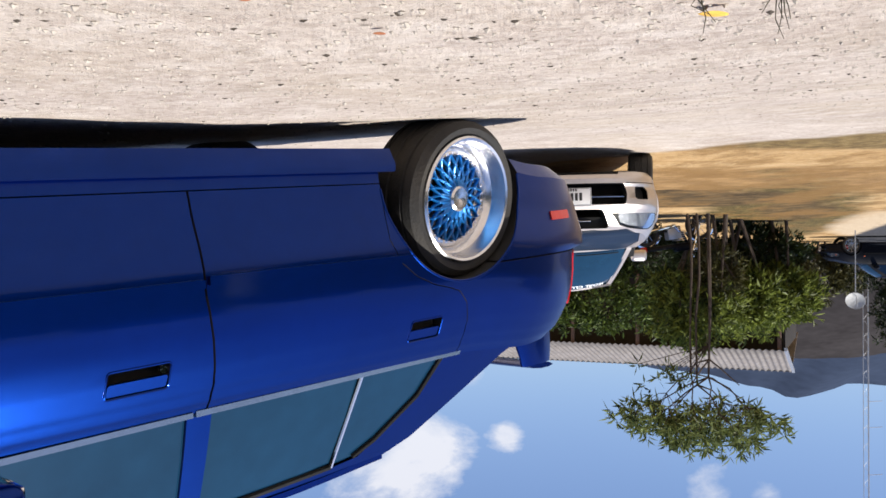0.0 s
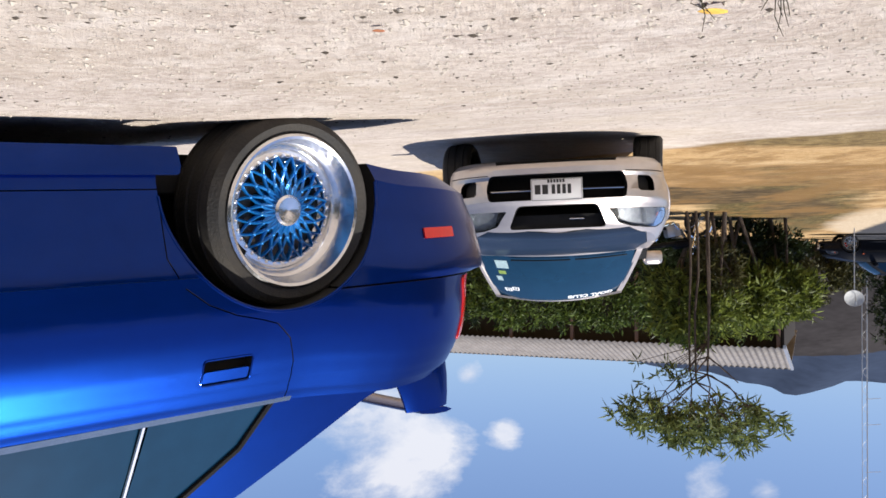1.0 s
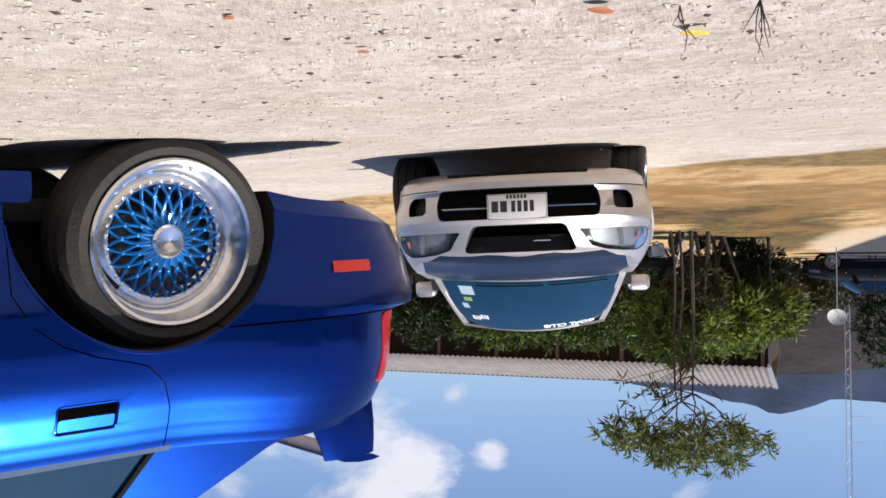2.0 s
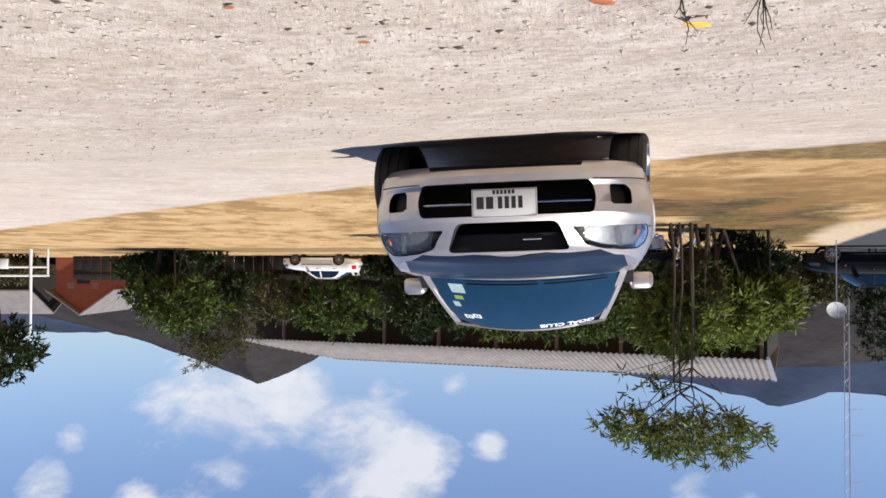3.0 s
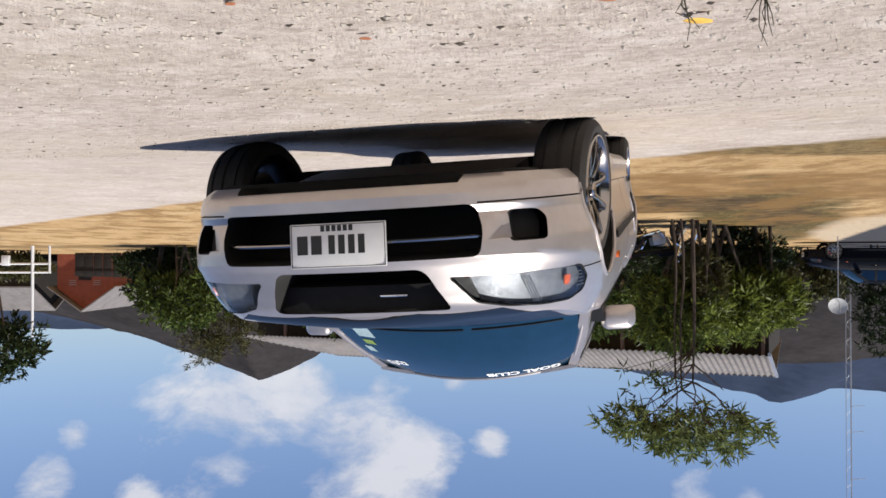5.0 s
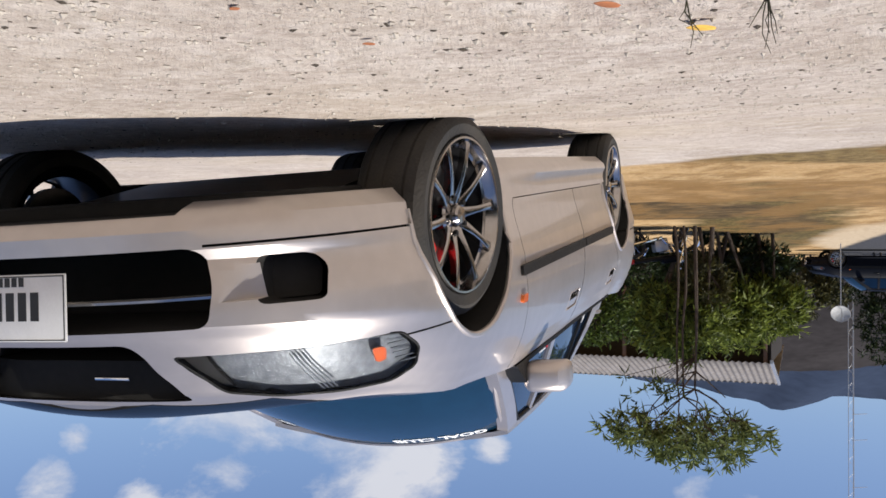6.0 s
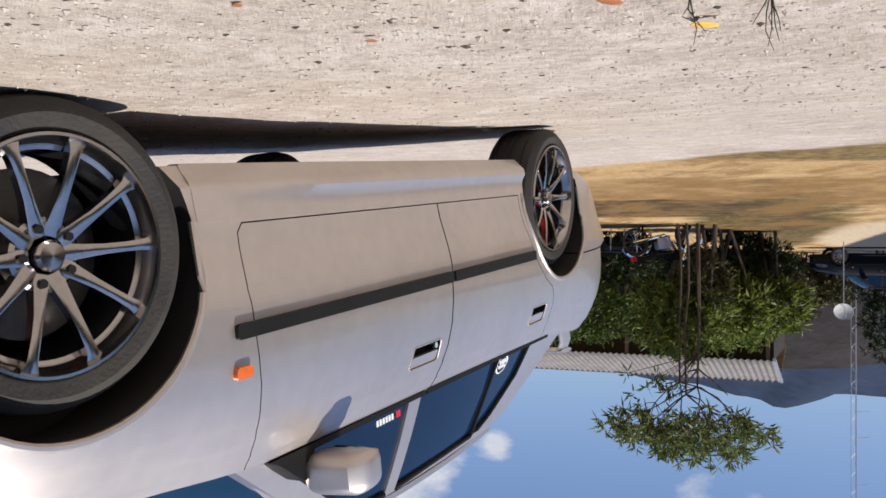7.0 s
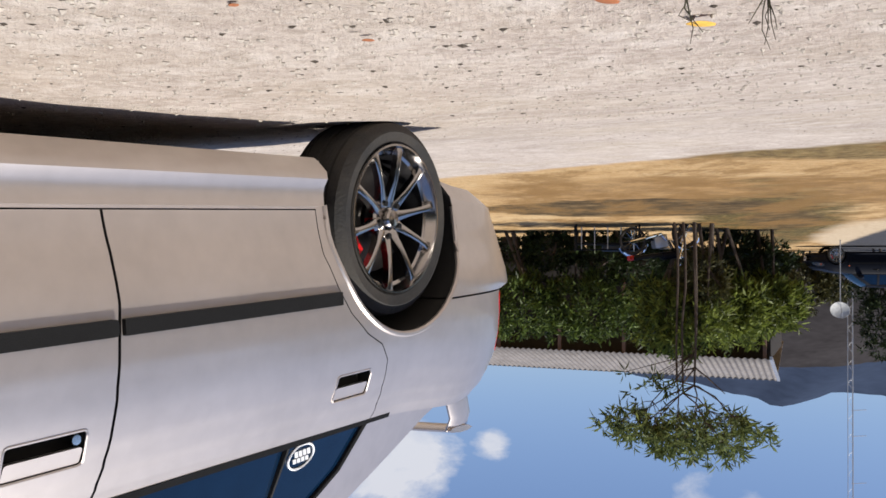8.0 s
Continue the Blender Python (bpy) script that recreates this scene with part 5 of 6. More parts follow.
tall_tree()
SHRUBS = [  # x, y, rx, ry, z0, z1, clumps, material, leaf length and width
    (-5.3, 20.9, 1.35, 1.0, 0.55, 2.6, 230, LEAF_YOUNG, 0.22, 0.06), (-13.2, 41.5, 2.5, 1.8, 0.8, 4.6, 300, LEAF_YOUNG, 0.38, 0.11),
    (-3.7, 24.4, 1.9, 1.4, 0.25, 2.75, 300, LEAF, 0.20, 0.06), (-1.6, 24.4, 1.9, 1.4, 0.3, 2.65, 280, LEAF, 0.20, 0.06),
    (0.3, 26.0, 1.6, 1.4, 0.4, 2.6, 260, LEAF_DEEP, 0.22, 0.07), (6.6, 56.5, 3.9, 2.4, 0.9, 5.3, 300, LEAF, 0.36, 0.12), (1.2, 52.0, 2.6, 2.0, 0.2, 4.6, 260, LEAF_DEEP, 0.32, 0.11),
    (-17.4, 44.0, 2.2, 1.6, 0.2, 2.9, 200, LEAF_DRY, 0.3, 0.09), (-11.0, 43.5, 3.6, 1.8, 0.8, 5.2, 340, LEAF, 0.36, 0.11),
    (11.0, 57.0, 3.0, 2.2, 0.6, 4.6, 240, LEAF_DRY, 0.34, 0.11), (-19.5, 45.0, 1.6, 1.4, 0.0, 2.6, 140, LEAF_DEEP, 0.2, 0.06),
    (11.4, 39.0, 2.4, 2.0, 0.6, 3.6, 300, LEAF, 0.26, 0.09), (12.7, 41.0, 1.7, 1.6, 0.4, 3.0, 220, LEAF_DEEP, 0.28, 0.09), (10.4, 43.0, 1.7, 1.6, 0.4, 2.8, 220, LEAF_DEEP, 0.26, 0.09),
    # low shrubs whose near-black leaves give the shade at the hedge's foot
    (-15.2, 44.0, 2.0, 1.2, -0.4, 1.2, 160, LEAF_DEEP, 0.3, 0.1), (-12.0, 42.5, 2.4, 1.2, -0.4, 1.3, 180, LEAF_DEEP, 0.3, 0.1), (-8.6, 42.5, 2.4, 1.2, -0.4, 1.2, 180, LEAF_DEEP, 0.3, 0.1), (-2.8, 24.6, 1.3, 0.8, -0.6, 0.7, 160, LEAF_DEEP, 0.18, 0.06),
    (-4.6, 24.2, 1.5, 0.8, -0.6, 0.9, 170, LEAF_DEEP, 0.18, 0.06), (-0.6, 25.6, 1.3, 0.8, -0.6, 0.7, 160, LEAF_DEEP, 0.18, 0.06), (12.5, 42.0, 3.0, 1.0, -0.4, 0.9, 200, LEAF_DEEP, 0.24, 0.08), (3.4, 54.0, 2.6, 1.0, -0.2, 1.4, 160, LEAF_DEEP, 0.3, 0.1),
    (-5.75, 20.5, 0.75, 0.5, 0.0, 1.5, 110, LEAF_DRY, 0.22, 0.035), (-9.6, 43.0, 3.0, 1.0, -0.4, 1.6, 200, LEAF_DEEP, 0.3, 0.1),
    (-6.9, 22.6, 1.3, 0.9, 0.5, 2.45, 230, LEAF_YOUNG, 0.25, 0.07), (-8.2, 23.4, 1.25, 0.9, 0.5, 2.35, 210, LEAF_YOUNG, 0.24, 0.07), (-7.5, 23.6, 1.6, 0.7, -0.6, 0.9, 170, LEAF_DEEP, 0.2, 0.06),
    (23.0, 48.0, 2.2, 1.6, -0.2, 1.5, 200, LEAF_DRY, 0.3, 0.1), (15.6, 47.0, 1.6, 1.4, -0.2, 1.6, 160, LEAF_DEEP, 0.3, 0.1)]
for k, (x_, y_, rx_, ry_, z0_, z1_, n_, m_, l_, w_) in enumerate(SHRUBS):
    words = {"glossy_green_leaf": "leafy green garden shrub in front of the shed", "light_green_leaf": "light green sunlit shrub in front of the shed",
             "shaded_green_leaf": "dark green shrub beside the yard, shade in its leaf colour", "olive_leaf": "olive dry-leaved bush beside the yard"}[m_.name]
    shrub(words, x_, y_, rx_, ry_, z0_, z1_, n_, m_, l_, w_, seed=20 + k)
shrub("broad tree with light feathery foliage", 11.0, 43.5, 2.3, 1.8, 1.6, 5.6, 280, LEAF_DRY, 0.34, 0.05, seed=51, name="tree")
shrub("dark leafy tree at the yard's edge", 14.8, 29.5, 2.1, 1.8, 1.8, 4.7, 210, LEAF_DEEP, 0.26, 0.10, seed=52, name="tree", stems=7)
shrub("slender tree beside the mast", -19.0, 40.0, 1.1, 1.0, 0.8, 4.9, 150, LEAF_DEEP, 0.24, 0.07, seed=53, name="tree")
shrub("dark green tree beside the parked car", -22.5, 42.0, 2.4, 1.6, 0.4, 3.6, 260, LEAF_DEEP, 0.26, 0.08, seed=54, name="tree")


# the tree belt on the sunny side of the yard, mirrored in the cars' flanks
belt = random.Random(77)
for k in range(17):
    ang = radians(-98 + 11.5 * k)  # from straight back round to the sunny side
    far = 15.5 + belt.uniform(-1.5, 2.0)
    x_, y_ = -math.cos(ang - radians(20)) * far, math.sin(ang - radians(20)) * far
    if y_ > 9.5:
        continue
    # trees behind the eye, never in view, raised to darken the silver nose
    top_ = belt.uniform(6.0, 8.5) if k < 7 else belt.uniform(2.9, 5.2)
    shrub("dark leafy tree along the edge of the yard", x_, y_, 2.3, 1.7, -0.25, top_, 480 if k < 7 else 330, LEAF_DEEP, 0.42, 0.17, per=12, seed=90 + k, name="tree", stems=4)


# ---------------------------------------------------------------- buildings
VENT = mat("dusty_vent_slat", (0.30, 0.20, 0.17), 0.8, vary=0.2)


def long_shed():
    a, b_ = Vector((-18.4, 51.8, 0)), Vector((15.7, 66.8, 0))
    u = (b_ - a).normalized()
    n = Vector((-u.y, u.x, 0))  # away from the eye
    length = (b_ - a).length
    m = Matrix(((u.x, n.x, 0, a.x), (u.y, n.y, 0, a.y), (0, 0, 1, 0), (0, 0, 0, 1)))
    ob = thing("shed", "long low shed with a weathered corrugated roof behind shrubs", "building", m)
    g = ground_z(a.x, a.y) - 0.1
    eave, ridge, deep = 5.9, 7.75, 5.6
    verts, faces = [], []
    cols = int(length / 0.06)
    for k in range(cols + 1):
        x = length * k / cols
        wave = 0.045 * math.sin(2 * math.pi * x / 0.36)
        end = max(0.0, (x - (length - 6)) / 6)
        for t in (0.0, 0.5, 1.0):
            verts.append((x, -0.4 + t * deep * (1 - end) + end * deep * 0.0, eave - 0.05 + (ridge - eave) * t * (1 - end) + wave))
    for k in range(cols):
        for t in (0, 1):
            a0 = k * 3 + t
            faces.append((a0, a0 + 3, a0 + 4, a0 + 1))
    me = bpy.data.meshes.new("roof")
    me.from_pydata(verts, [], faces)
    me.polygons.foreach_set("use_smooth", [True] * len(faces))
    me.materials.append(ROOF_TIN)
    ro = new("roof", me)
    ro.parent = ob
    so = ro.modifiers.new("thick", "SOLIDIFY")
    so.thickness = 0.012
    bm = bmesh.new()
    prism(bm, [(deep * 0.9, ridge - 0.06), (deep * 2.0, eave - 0.1), (deep * 2.0, eave - 0.16), (deep * 0.9, ridge - 0.12)], "x", 0, length - 6)
    for f in bm.faces:
        f.material_index = 0
    part("rear_roof", bm, ROOF_TIN, ob)
    # the wall's own colour carries the shade under the eaves
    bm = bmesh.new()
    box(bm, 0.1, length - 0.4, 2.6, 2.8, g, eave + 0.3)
    part("wall", bm, WALL_DARK, ob, "timber wall with the eaves' shade in its colour")
    bm = bmesh.new()
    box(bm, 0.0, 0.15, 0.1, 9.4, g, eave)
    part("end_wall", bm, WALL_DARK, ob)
    bm = bmesh.new()
    prism(bm, [(-0.45, eave - 0.22), (deep, ridge - 0.12), (deep, ridge + 0.06), (-0.45, eave - 0.02)], "x", -0.14, 0.02)
    for f in bm.faces:
        f.material_index = 0
    part("barge_board", bm, GALV, ob)
    for k in range(10):
        bm = bmesh.new()
        x = 0.3 + (length - 1.0) * k / 9
        box(bm, x - 0.1, x + 0.1, -0.2, 0.0, g, eave - 0.02, 0.01)
        part("post", bm, WALL_BROWN, ob)


def gable_house(x, y, yaw, w, d, eave, apex, wall, label, z_extra=0.0):
    g = ground_z(x, y) - 0.1
    ob = thing("house", label, "house", pose(x, y, 0, 0, 0, yaw))
    bm = bmesh.new()
    prism(bm, [(-w / 2, g), (w / 2, g), (w / 2, eave), (0, apex), (-w / 2, eave)], "y", 0, d)
    for f in bm.faces:
        f.material_index = 0
    part("wall", bm, wall, ob)
    for s in (1, -1):
        bm = bmesh.new()
        prism(bm, [(0, apex + 0.02), (s * (w / 2 + 0.5), eave - 0.2), (s * (w / 2 + 0.5), eave - 0.1), (0, apex + 0.14)], "y", -0.7, d + 0.5)
        for f in bm.faces:
            f.material_index = 0
        part("roof", bm, ROOF_TIN, ob)
    for s in (1, -1):
        for k in range(3):
            bm = bmesh.new()
            box(bm, s * w * 0.22 - 0.28, s * w * 0.22 + 0.28, -0.05, 0.03, eave - 0.65 + 0.16 * k, eave - 0.58 + 0.16 * k)
            part("vent_slat", bm, VENT, ob)
    bm = bmesh.new()
    box(bm, -0.5, 0.5, -0.06, 0.05, g + 0.1, g + 2.1, 0.02)
    part("door", bm, WALL_DARK, ob)
    return ob


long_shed()
gable_house(27.8, 70.0, 4, 4.4, 8, 2.6, 4.25, WALL_RED, "small red-brown gabled house with a grey roof")
gable_house(42.0, 73.0, 94, 6.0, 10.5, 2.6, 4.3, WALL_DARK, "low house with a long grey roof")
gable_house(10.6, 61.0, -8, 5.0, 6, 3.0, 4.2, WALL_BROWN, "small brown outbuilding among the shrubs")

# parked cars, copies of no other: their own paint
white_shape = Shape(0.19, 0.93, 0.22, 0.80)
white_car, white_wheels = build_car("white_car", "white four-door car parked in front of shrubs", WHITE_PAINT, white_shape, True, "white body")
white_car.matrix_basis = pose(8.1, 51.0, ground_z(8.1, 51.0), 0, 0, -80)
dark_car, dark_wheels = build_car("dark_car", "dark blue car parked in the shade at the yard's edge", DARK_PAINT, white_shape, True, "dark glossy body")
dark_car.matrix_basis = pose(-15.6, 37.0, ground_z(-16, 37.0), 0, 0, -80) @ Matrix.Diagonal((1.15, 1.12, 1.2, 1.0))
for w_list in (white_wheels, dark_wheels):
    for w_, place_, s_, lean_ in w_list:
        w_.matrix_basis = Matrix.Translation(place_) @ (Matrix.Rotation(math.pi, 4, "Z") if s_ < 0 else Matrix())


# ---------------------------------------------------------------- small things of the yard
def motorcycle():
    x, y = -4.75, 20.6
    g = ground_z(x, y)
    ob = thing("motorcycle", "parked motorcycle with chrome parts and a red tail lamp", "motorcycle", pose(x, y, g, 0, 8, 172))
    for wx in (-0.62, 0.62):
        bm = bmesh.new()
        prof = [(0.28 + 0.032 * math.cos(a), 0.032 * math.sin(a)) for a in [2 * math.pi * k / 10 for k in range(11)]]
        lathe(bm, [(q, p) for p, q in prof], 36)
        bmesh.ops.rotate(bm, verts=bm.verts, matrix=Matrix.Rotation(math.pi / 2, 3, "Z"))
        bmesh.ops.translate(bm, verts=bm.verts, vec=(wx, 0, 0.31))
        wh = part("wheel", bm, RUBBER, ob)
        bm = bmesh.new()
        for k in range(12):
            a = math.pi * 2 * k / 12
            bar(bm, (wx, 0.01, 0.31), (wx + 0.25 * math.cos(a), 0, 0.31 + 0.25 * math.sin(a)), 0.005, seg=4)
        bar(bm, (wx, -0.06, 0.31), (wx, 0.06, 0.31), 0.035, seg=12)
        part("spokes", bm, CHROME, wh)
    bm = bmesh.new()
    limb(bm, [(-0.62, 0.08, 0.31), (-0.1, 0.08, 0.36), (0.2, 0.06, 0.42), (0.36, 0, 0.78)], 0.025, 0.025)
    limb(bm, [(-0.62, -0.08, 0.31), (-0.1, -0.08, 0.36), (0.2, -0.06, 0.42), (0.36, 0, 0.78)], 0.025, 0.025)
    part("frame", bm, TRIM, ob)
    bm = bmesh.new()
    for s in (1, -1):
        limb(bm, [(0.62, 0.07 * s, 0.31), (0.40, 0.07 * s, 0.86)], 0.022, 0.026)
    part("fork", bm, CHROME, ob)
    bm = bmesh.new()
    limb(bm, [(0.28, -0.34, 0.98), (0.36, -0.2, 0.95), (0.38, 0.2, 0.95), (0.28, 0.34, 0.98)], 0.014, 0.014)
    part("handlebar", bm, CHROME, ob)
    bm = bmesh.new()
    box(bm, -0.02, 0.34, -0.13, 0.13, 0.66, 0.84, 0.06, 3)
    part("fuel_tank", bm, DARK_PAINT, ob)
    bm = bmesh.new()
    box(bm, -0.66, 0.0, -0.12, 0.12, 0.66, 0.76, 0.04, 3)
    part("seat", bm, TRIM, ob)
    bm = bmesh.new()
    box(bm, -0.16, 0.16, -0.14, 0.14, 0.26, 0.56, 0.04, 2)
    for k in range(5):
        box(bm, 0.02, 0.22, -0.15, 0.15, 0.40 + 0.045 * k, 0.415 + 0.045 * k)
    part("engine", bm, GALV, ob)
    bm = bmesh.new()
    limb(bm, [(0.1, 0.16, 0.4), (0.0, 0.17, 0.25), (-0.75, 0.18, 0.33)], 0.035, 0.045, 10)
    part("exhaust", bm, CHROME, ob)
    bm = bmesh.new()
    box(bm, -0.80, -0.66, -0.07, 0.07, 0.64, 0.76, 0.03, 3)
    part("tail_lamp", bm, RED_LENS, ob)
    bm = bmesh.new()
    bmesh.ops.create_uvsphere(bm, u_segments=18, v_segments=10, radius=0.09, matrix=Matrix.Translation((0.5, 0, 0.82)))
    part("headlamp", bm, CHROME, ob)
    for wx in (-0.62, 0.62):
        bm = bmesh.new()
        pts = [(wx + 0.345 * math.cos(a), 0, 0.31 + 0.345 * math.sin(a)) for a in [radians(d) for d in range(20, 161, 20)]]
        tube(bm, pts, 0.035)
        part("mudguard", bm, CHROME, ob)


def handcart():
    x, y = -3.75, 21.4
    g = ground_z(x, y)
    ob = thing("handcart", "low grey metal cart standing on dry grass", "cart", pose(x, y, g, 0, 0, 6))
    bm = bmesh.new()
    box(bm, -0.75, 0.75, -0.4, 0.4, 0.42, 0.47, 0.01)
    part("deck", bm, TRIM, ob)
    for sx in (-0.72, 0.72):
        for sy in (-0.37, 0.37):
            bm = bmesh.new()
            bar(bm, (sx, sy, 0.0), (sx, sy, 0.6), 0.025, seg=8)
            part("post", bm, TRIM, ob)
    for z in (0.58,):
        bm = bmesh.new()
        bar(bm, (-0.72, -0.37, z), (0.72, -0.37, z), 0.02, seg=8)
        part("rail", bm, TRIM, ob)
    bm = bmesh.new()
    box(bm, -0.6, 0.1, -0.3, 0.3, 0.47, 0.62, 0.03)
    part("crate", bm, mat("blue_grey_crate", (0.05, 0.065, 0.08), 0.6, vary=0.3), ob)
    for k in range(5):
        bm = bmesh.new()
        bar(bm, (-0.6 + 0.3 * k, -0.39, 0.05), (-0.6 + 0.3 * k, -0.39, 0.57), 0.014, seg=6)
        part("upright", bm, GALV, ob)


def shade_fence(x0, y0, x1, y1, high, label):
    """Low near-black fence of upright boards between two points, added in place of shade."""
    a, b_ = Vector((x0, y0, 0)), Vector((x1, y1, 0))
    u = (b_ - a).normalized()
    g = ground_z((x0 + x1) / 2, (y0 + y1) / 2) - 0.15
    rng = random.Random(int(abs(x0) * 10))
    ob = thing("fence", label, "fence", Matrix(((u.x, -u.y, 0, x0), (u.y, u.x, 0, y0), (0, 0, 1, g), (0, 0, 0, 1))))
    length = (b_ - a).length
    n = int(length / 0.62)
    shared = None
    for k in range(n):
        if shared is None:
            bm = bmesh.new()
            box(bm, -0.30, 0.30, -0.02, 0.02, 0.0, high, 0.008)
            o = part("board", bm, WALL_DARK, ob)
            shared = o.data
        else:
            o = new("board", shared)
            o.parent = ob
        o.matrix_basis = pose(0.31 + k * length / n, rng.uniform(-0.015, 0.015), rng.uniform(-0.12, 0.04))
    for z in (0.35, high - 0.35):
        bm = bmesh.new()
        box(bm, 0, length, 0.021, 0.07, z - 0.05, z + 0.05)
        part("rail", bm, WALL_DARK, ob)


def rail_post():
    x, y = 18.2, 40.0
    g = ground_z(x, y)
    ob = thing("post", "tall white pole with a double white rail", "post", pose(x, y, g))
    bm = bmesh.new()
    bar(bm, (0, 0, -0.1), (0, 0, 3.75 - g), 0.07, 0.05, seg=10)
    part("pole", bm, WHITE, ob)
    for z in (0.52, 0.9):
        bm = bmesh.new()
        bar(bm, (-0.8, 0, z - g), (4.5, 0, z - g), 0.045, seg=8)
        part("rail", bm, WHITE, ob)
    bm = bmesh.new()
    box(bm, 1.0, 1.35, -0.1, 0.1, 0.15 - g, 0.6 - g, 0.03)
    part("meter_box", bm, WHITE, ob)
    for px in (-0.75, 3.0):
        bm = bmesh.new()
        bar(bm, (px, 0, -0.1), (px, 0, 0.95 - g), 0.05, seg=8)
        part("rail_post", bm, WHITE, ob)


def satellite_dish():
    x, y = -12.95, 30.0
    g = ground_z(x, y)
    ob = thing("satellite_dish", "white satellite dish on a thin pole", "satellite dish", pose(x, y, g))
    bm = bmesh.new()
    bar(bm, (0, 0, -0.1), (0, 0, 1.85 - g), 0.018, seg=8)
    part("pole", bm, GALV, ob)
    bm = bmesh.new()
    prof = [(0.0, 0.005), (0.006, 0.08), (0.022, 0.16), (0.048, 0.24), (0.075, 0.30), (0.068, 0.305), (0.04, 0.24), (0.012, 0.15), (-0.01, 0.005)]
    lathe(bm, prof, 32)
    d = part("bowl", bm, mat("weathered_dish_grey", (0.40, 0.40, 0.39), 0.6, vary=0.3, scale=12), ob)
    d.matrix_basis = look((0, 0, 1.87 - g), (1.6, -3.0, 3.5 - g)) @ Matrix.Rotation(math.pi / 2, 4, "Y")
    bm = bmesh.new()
    bar(bm, (0, -0.05, 1.72 - g), (0.12, -0.38, 2.02 - g), 0.012, seg=6)
    bar(bm, (0.12, -0.38, 1.99 - g), (0.12, -0.38, 2.08 - g), 0.035, seg=10)
    part("feed_arm", bm, GALV, ob)


def mast():
    x, y = -26.6, 60.0
    g = ground_z(x, y)
    ob = thing("radio_mast", "slender grey lattice mast against the sky", "mast", pose(x, y, g))
    bm = bmesh.new()
    legs = [(0.2 * math.cos(a), 0.2 * math.sin(a)) for a in (0.3, 2.4, 4.5)]
    for lx, ly in legs:
        bar(bm, (lx, ly, 0), (lx, ly, 24), 0.022, seg=6)
    for k in range(60):
        z = 0.4 * k
        p, q = legs[k % 3], legs[(k + 1) % 3]
        bar(bm, (*p, z), (*q, z + 0.4), 0.010, seg=4)
    part("lattice", bm, GALV, ob)
    for z in (10.2, 11.9, 15.0):
        bm = bmesh.new()
        bar(bm, (0, 0, z), (-1.0, 0, z - 0.05), 0.02, seg=6)
        part("arm", bm, GALV, ob)


# dark fences added to fill the shaded band behind shrubs and hedge
shade_fence(24.5, 60.0, 3.5, 58.6, 1.75, "low dark board fence standing in for shade behind shrubs")
shade_fence(1.6, 29.0, -6.2, 27.4, 1.35, "low dark board fence standing in for shade behind the hedge")
shade_fence(-8.2, 46.5, -17.8, 46.5, 1.5, "low dark board fence standing in for shade by the parked car")
motorcycle(), handcart(), rail_post(), satellite_dish(), mast()


def ridge(name, label, line, dist, reach, material, seed):
    """A far hill: its crest line of (x, z), sloping down towards the eye and away."""
    verts, faces = [], []
    xs = np.linspace(line[0][0], line[-1][0], 170)
    zs = np.interp(xs, [p[0] for p in line], [p[1] for p in line])
    rows = 9
    for j in range(-rows, rows + 1):
        t = abs(j) / rows
        for x, z in zip(xs, zs):
            rough = noise.fractal(Vector((x * 14 / dist, j * 0.35, seed)), 0.9, 2.0, 6)
            h = z * (1 - t) ** 1.15 + z * 0.05 * rough * (1 if j else 0.7)
            verts.append((x, dist + reach * j / rows, max(-0.3, h) if t < 1 else -0.3))
    w = len(xs)
    for j in range(2 * rows):
        for k in range(w - 1):
            a = j * w + k
            faces.append((a, a + 1, a + w + 1, a + w))
    me = bpy.data.meshes.new(name)
    me.from_pydata(verts, [], faces)
    me.polygons.foreach_set("use_smooth", [True] * len(faces))
    me.materials.append(material)
    tagged(new(name, me), label, "mountain", kind="structure")


# far range tinted blue-grey: the haze of distance is in the colour
FAR_HAZE = mat("hazed_forest_blue", (0.032, 0.043, 0.070), 1.0, vary=0.25, scale=0.006, Specular_IOR_Level=0.0)
HILL_BROWN = mat("near_hill_forest", (0.034, 0.031, 0.032), 1.0, vary=0.35, scale=0.02, Specular_IOR_Level=0.0)
ridge("backdrop_mountains", "forested mountain range on the skyline, tinted with blue-grey haze",
      [(-1900, 60), (-1300, 150), (-760, 226), (-640, 214), (-590, 228), (-545, 242), (-505, 225), (-440, 208), (-380, 198), (-310, 190), (-240, 172), (-150, 178), (-60, 166), (100, 130), (400, 110), (800, 120), (1500, 60)], 1500, 700, FAR_HAZE, 3.0)
ridge("backdrop_hill", "brown-grey wooded hill behind the yard", [(-10, 2), (55, 42), (100, 76), (143, 94), (190, 76), (230, 62), (290, 46), (380, 30), (480, 5)], 700, 200, HILL_BROWN, 7.0)
ridge("backdrop_slope", "brown-grey wooded slope behind the yard", [(-420, 40), (-330, 62), (-290, 67), (-250, 70), (-215, 70), (-175, 64), (-120, 46), (-60, 34), (20, 14)], 600, 180, HILL_BROWN, 12.0)


# ---------------------------------------------------------------- loose bits on the gravel
STONE = mat("pale_grit", (0.42, 0.375, 0.32), 0.9, vary=0.3, scale=30)
DEBRIS = mat("dark_leaf_litter", (0.055, 0.042, 0.030), 0.9, vary=0.5, scale=60)


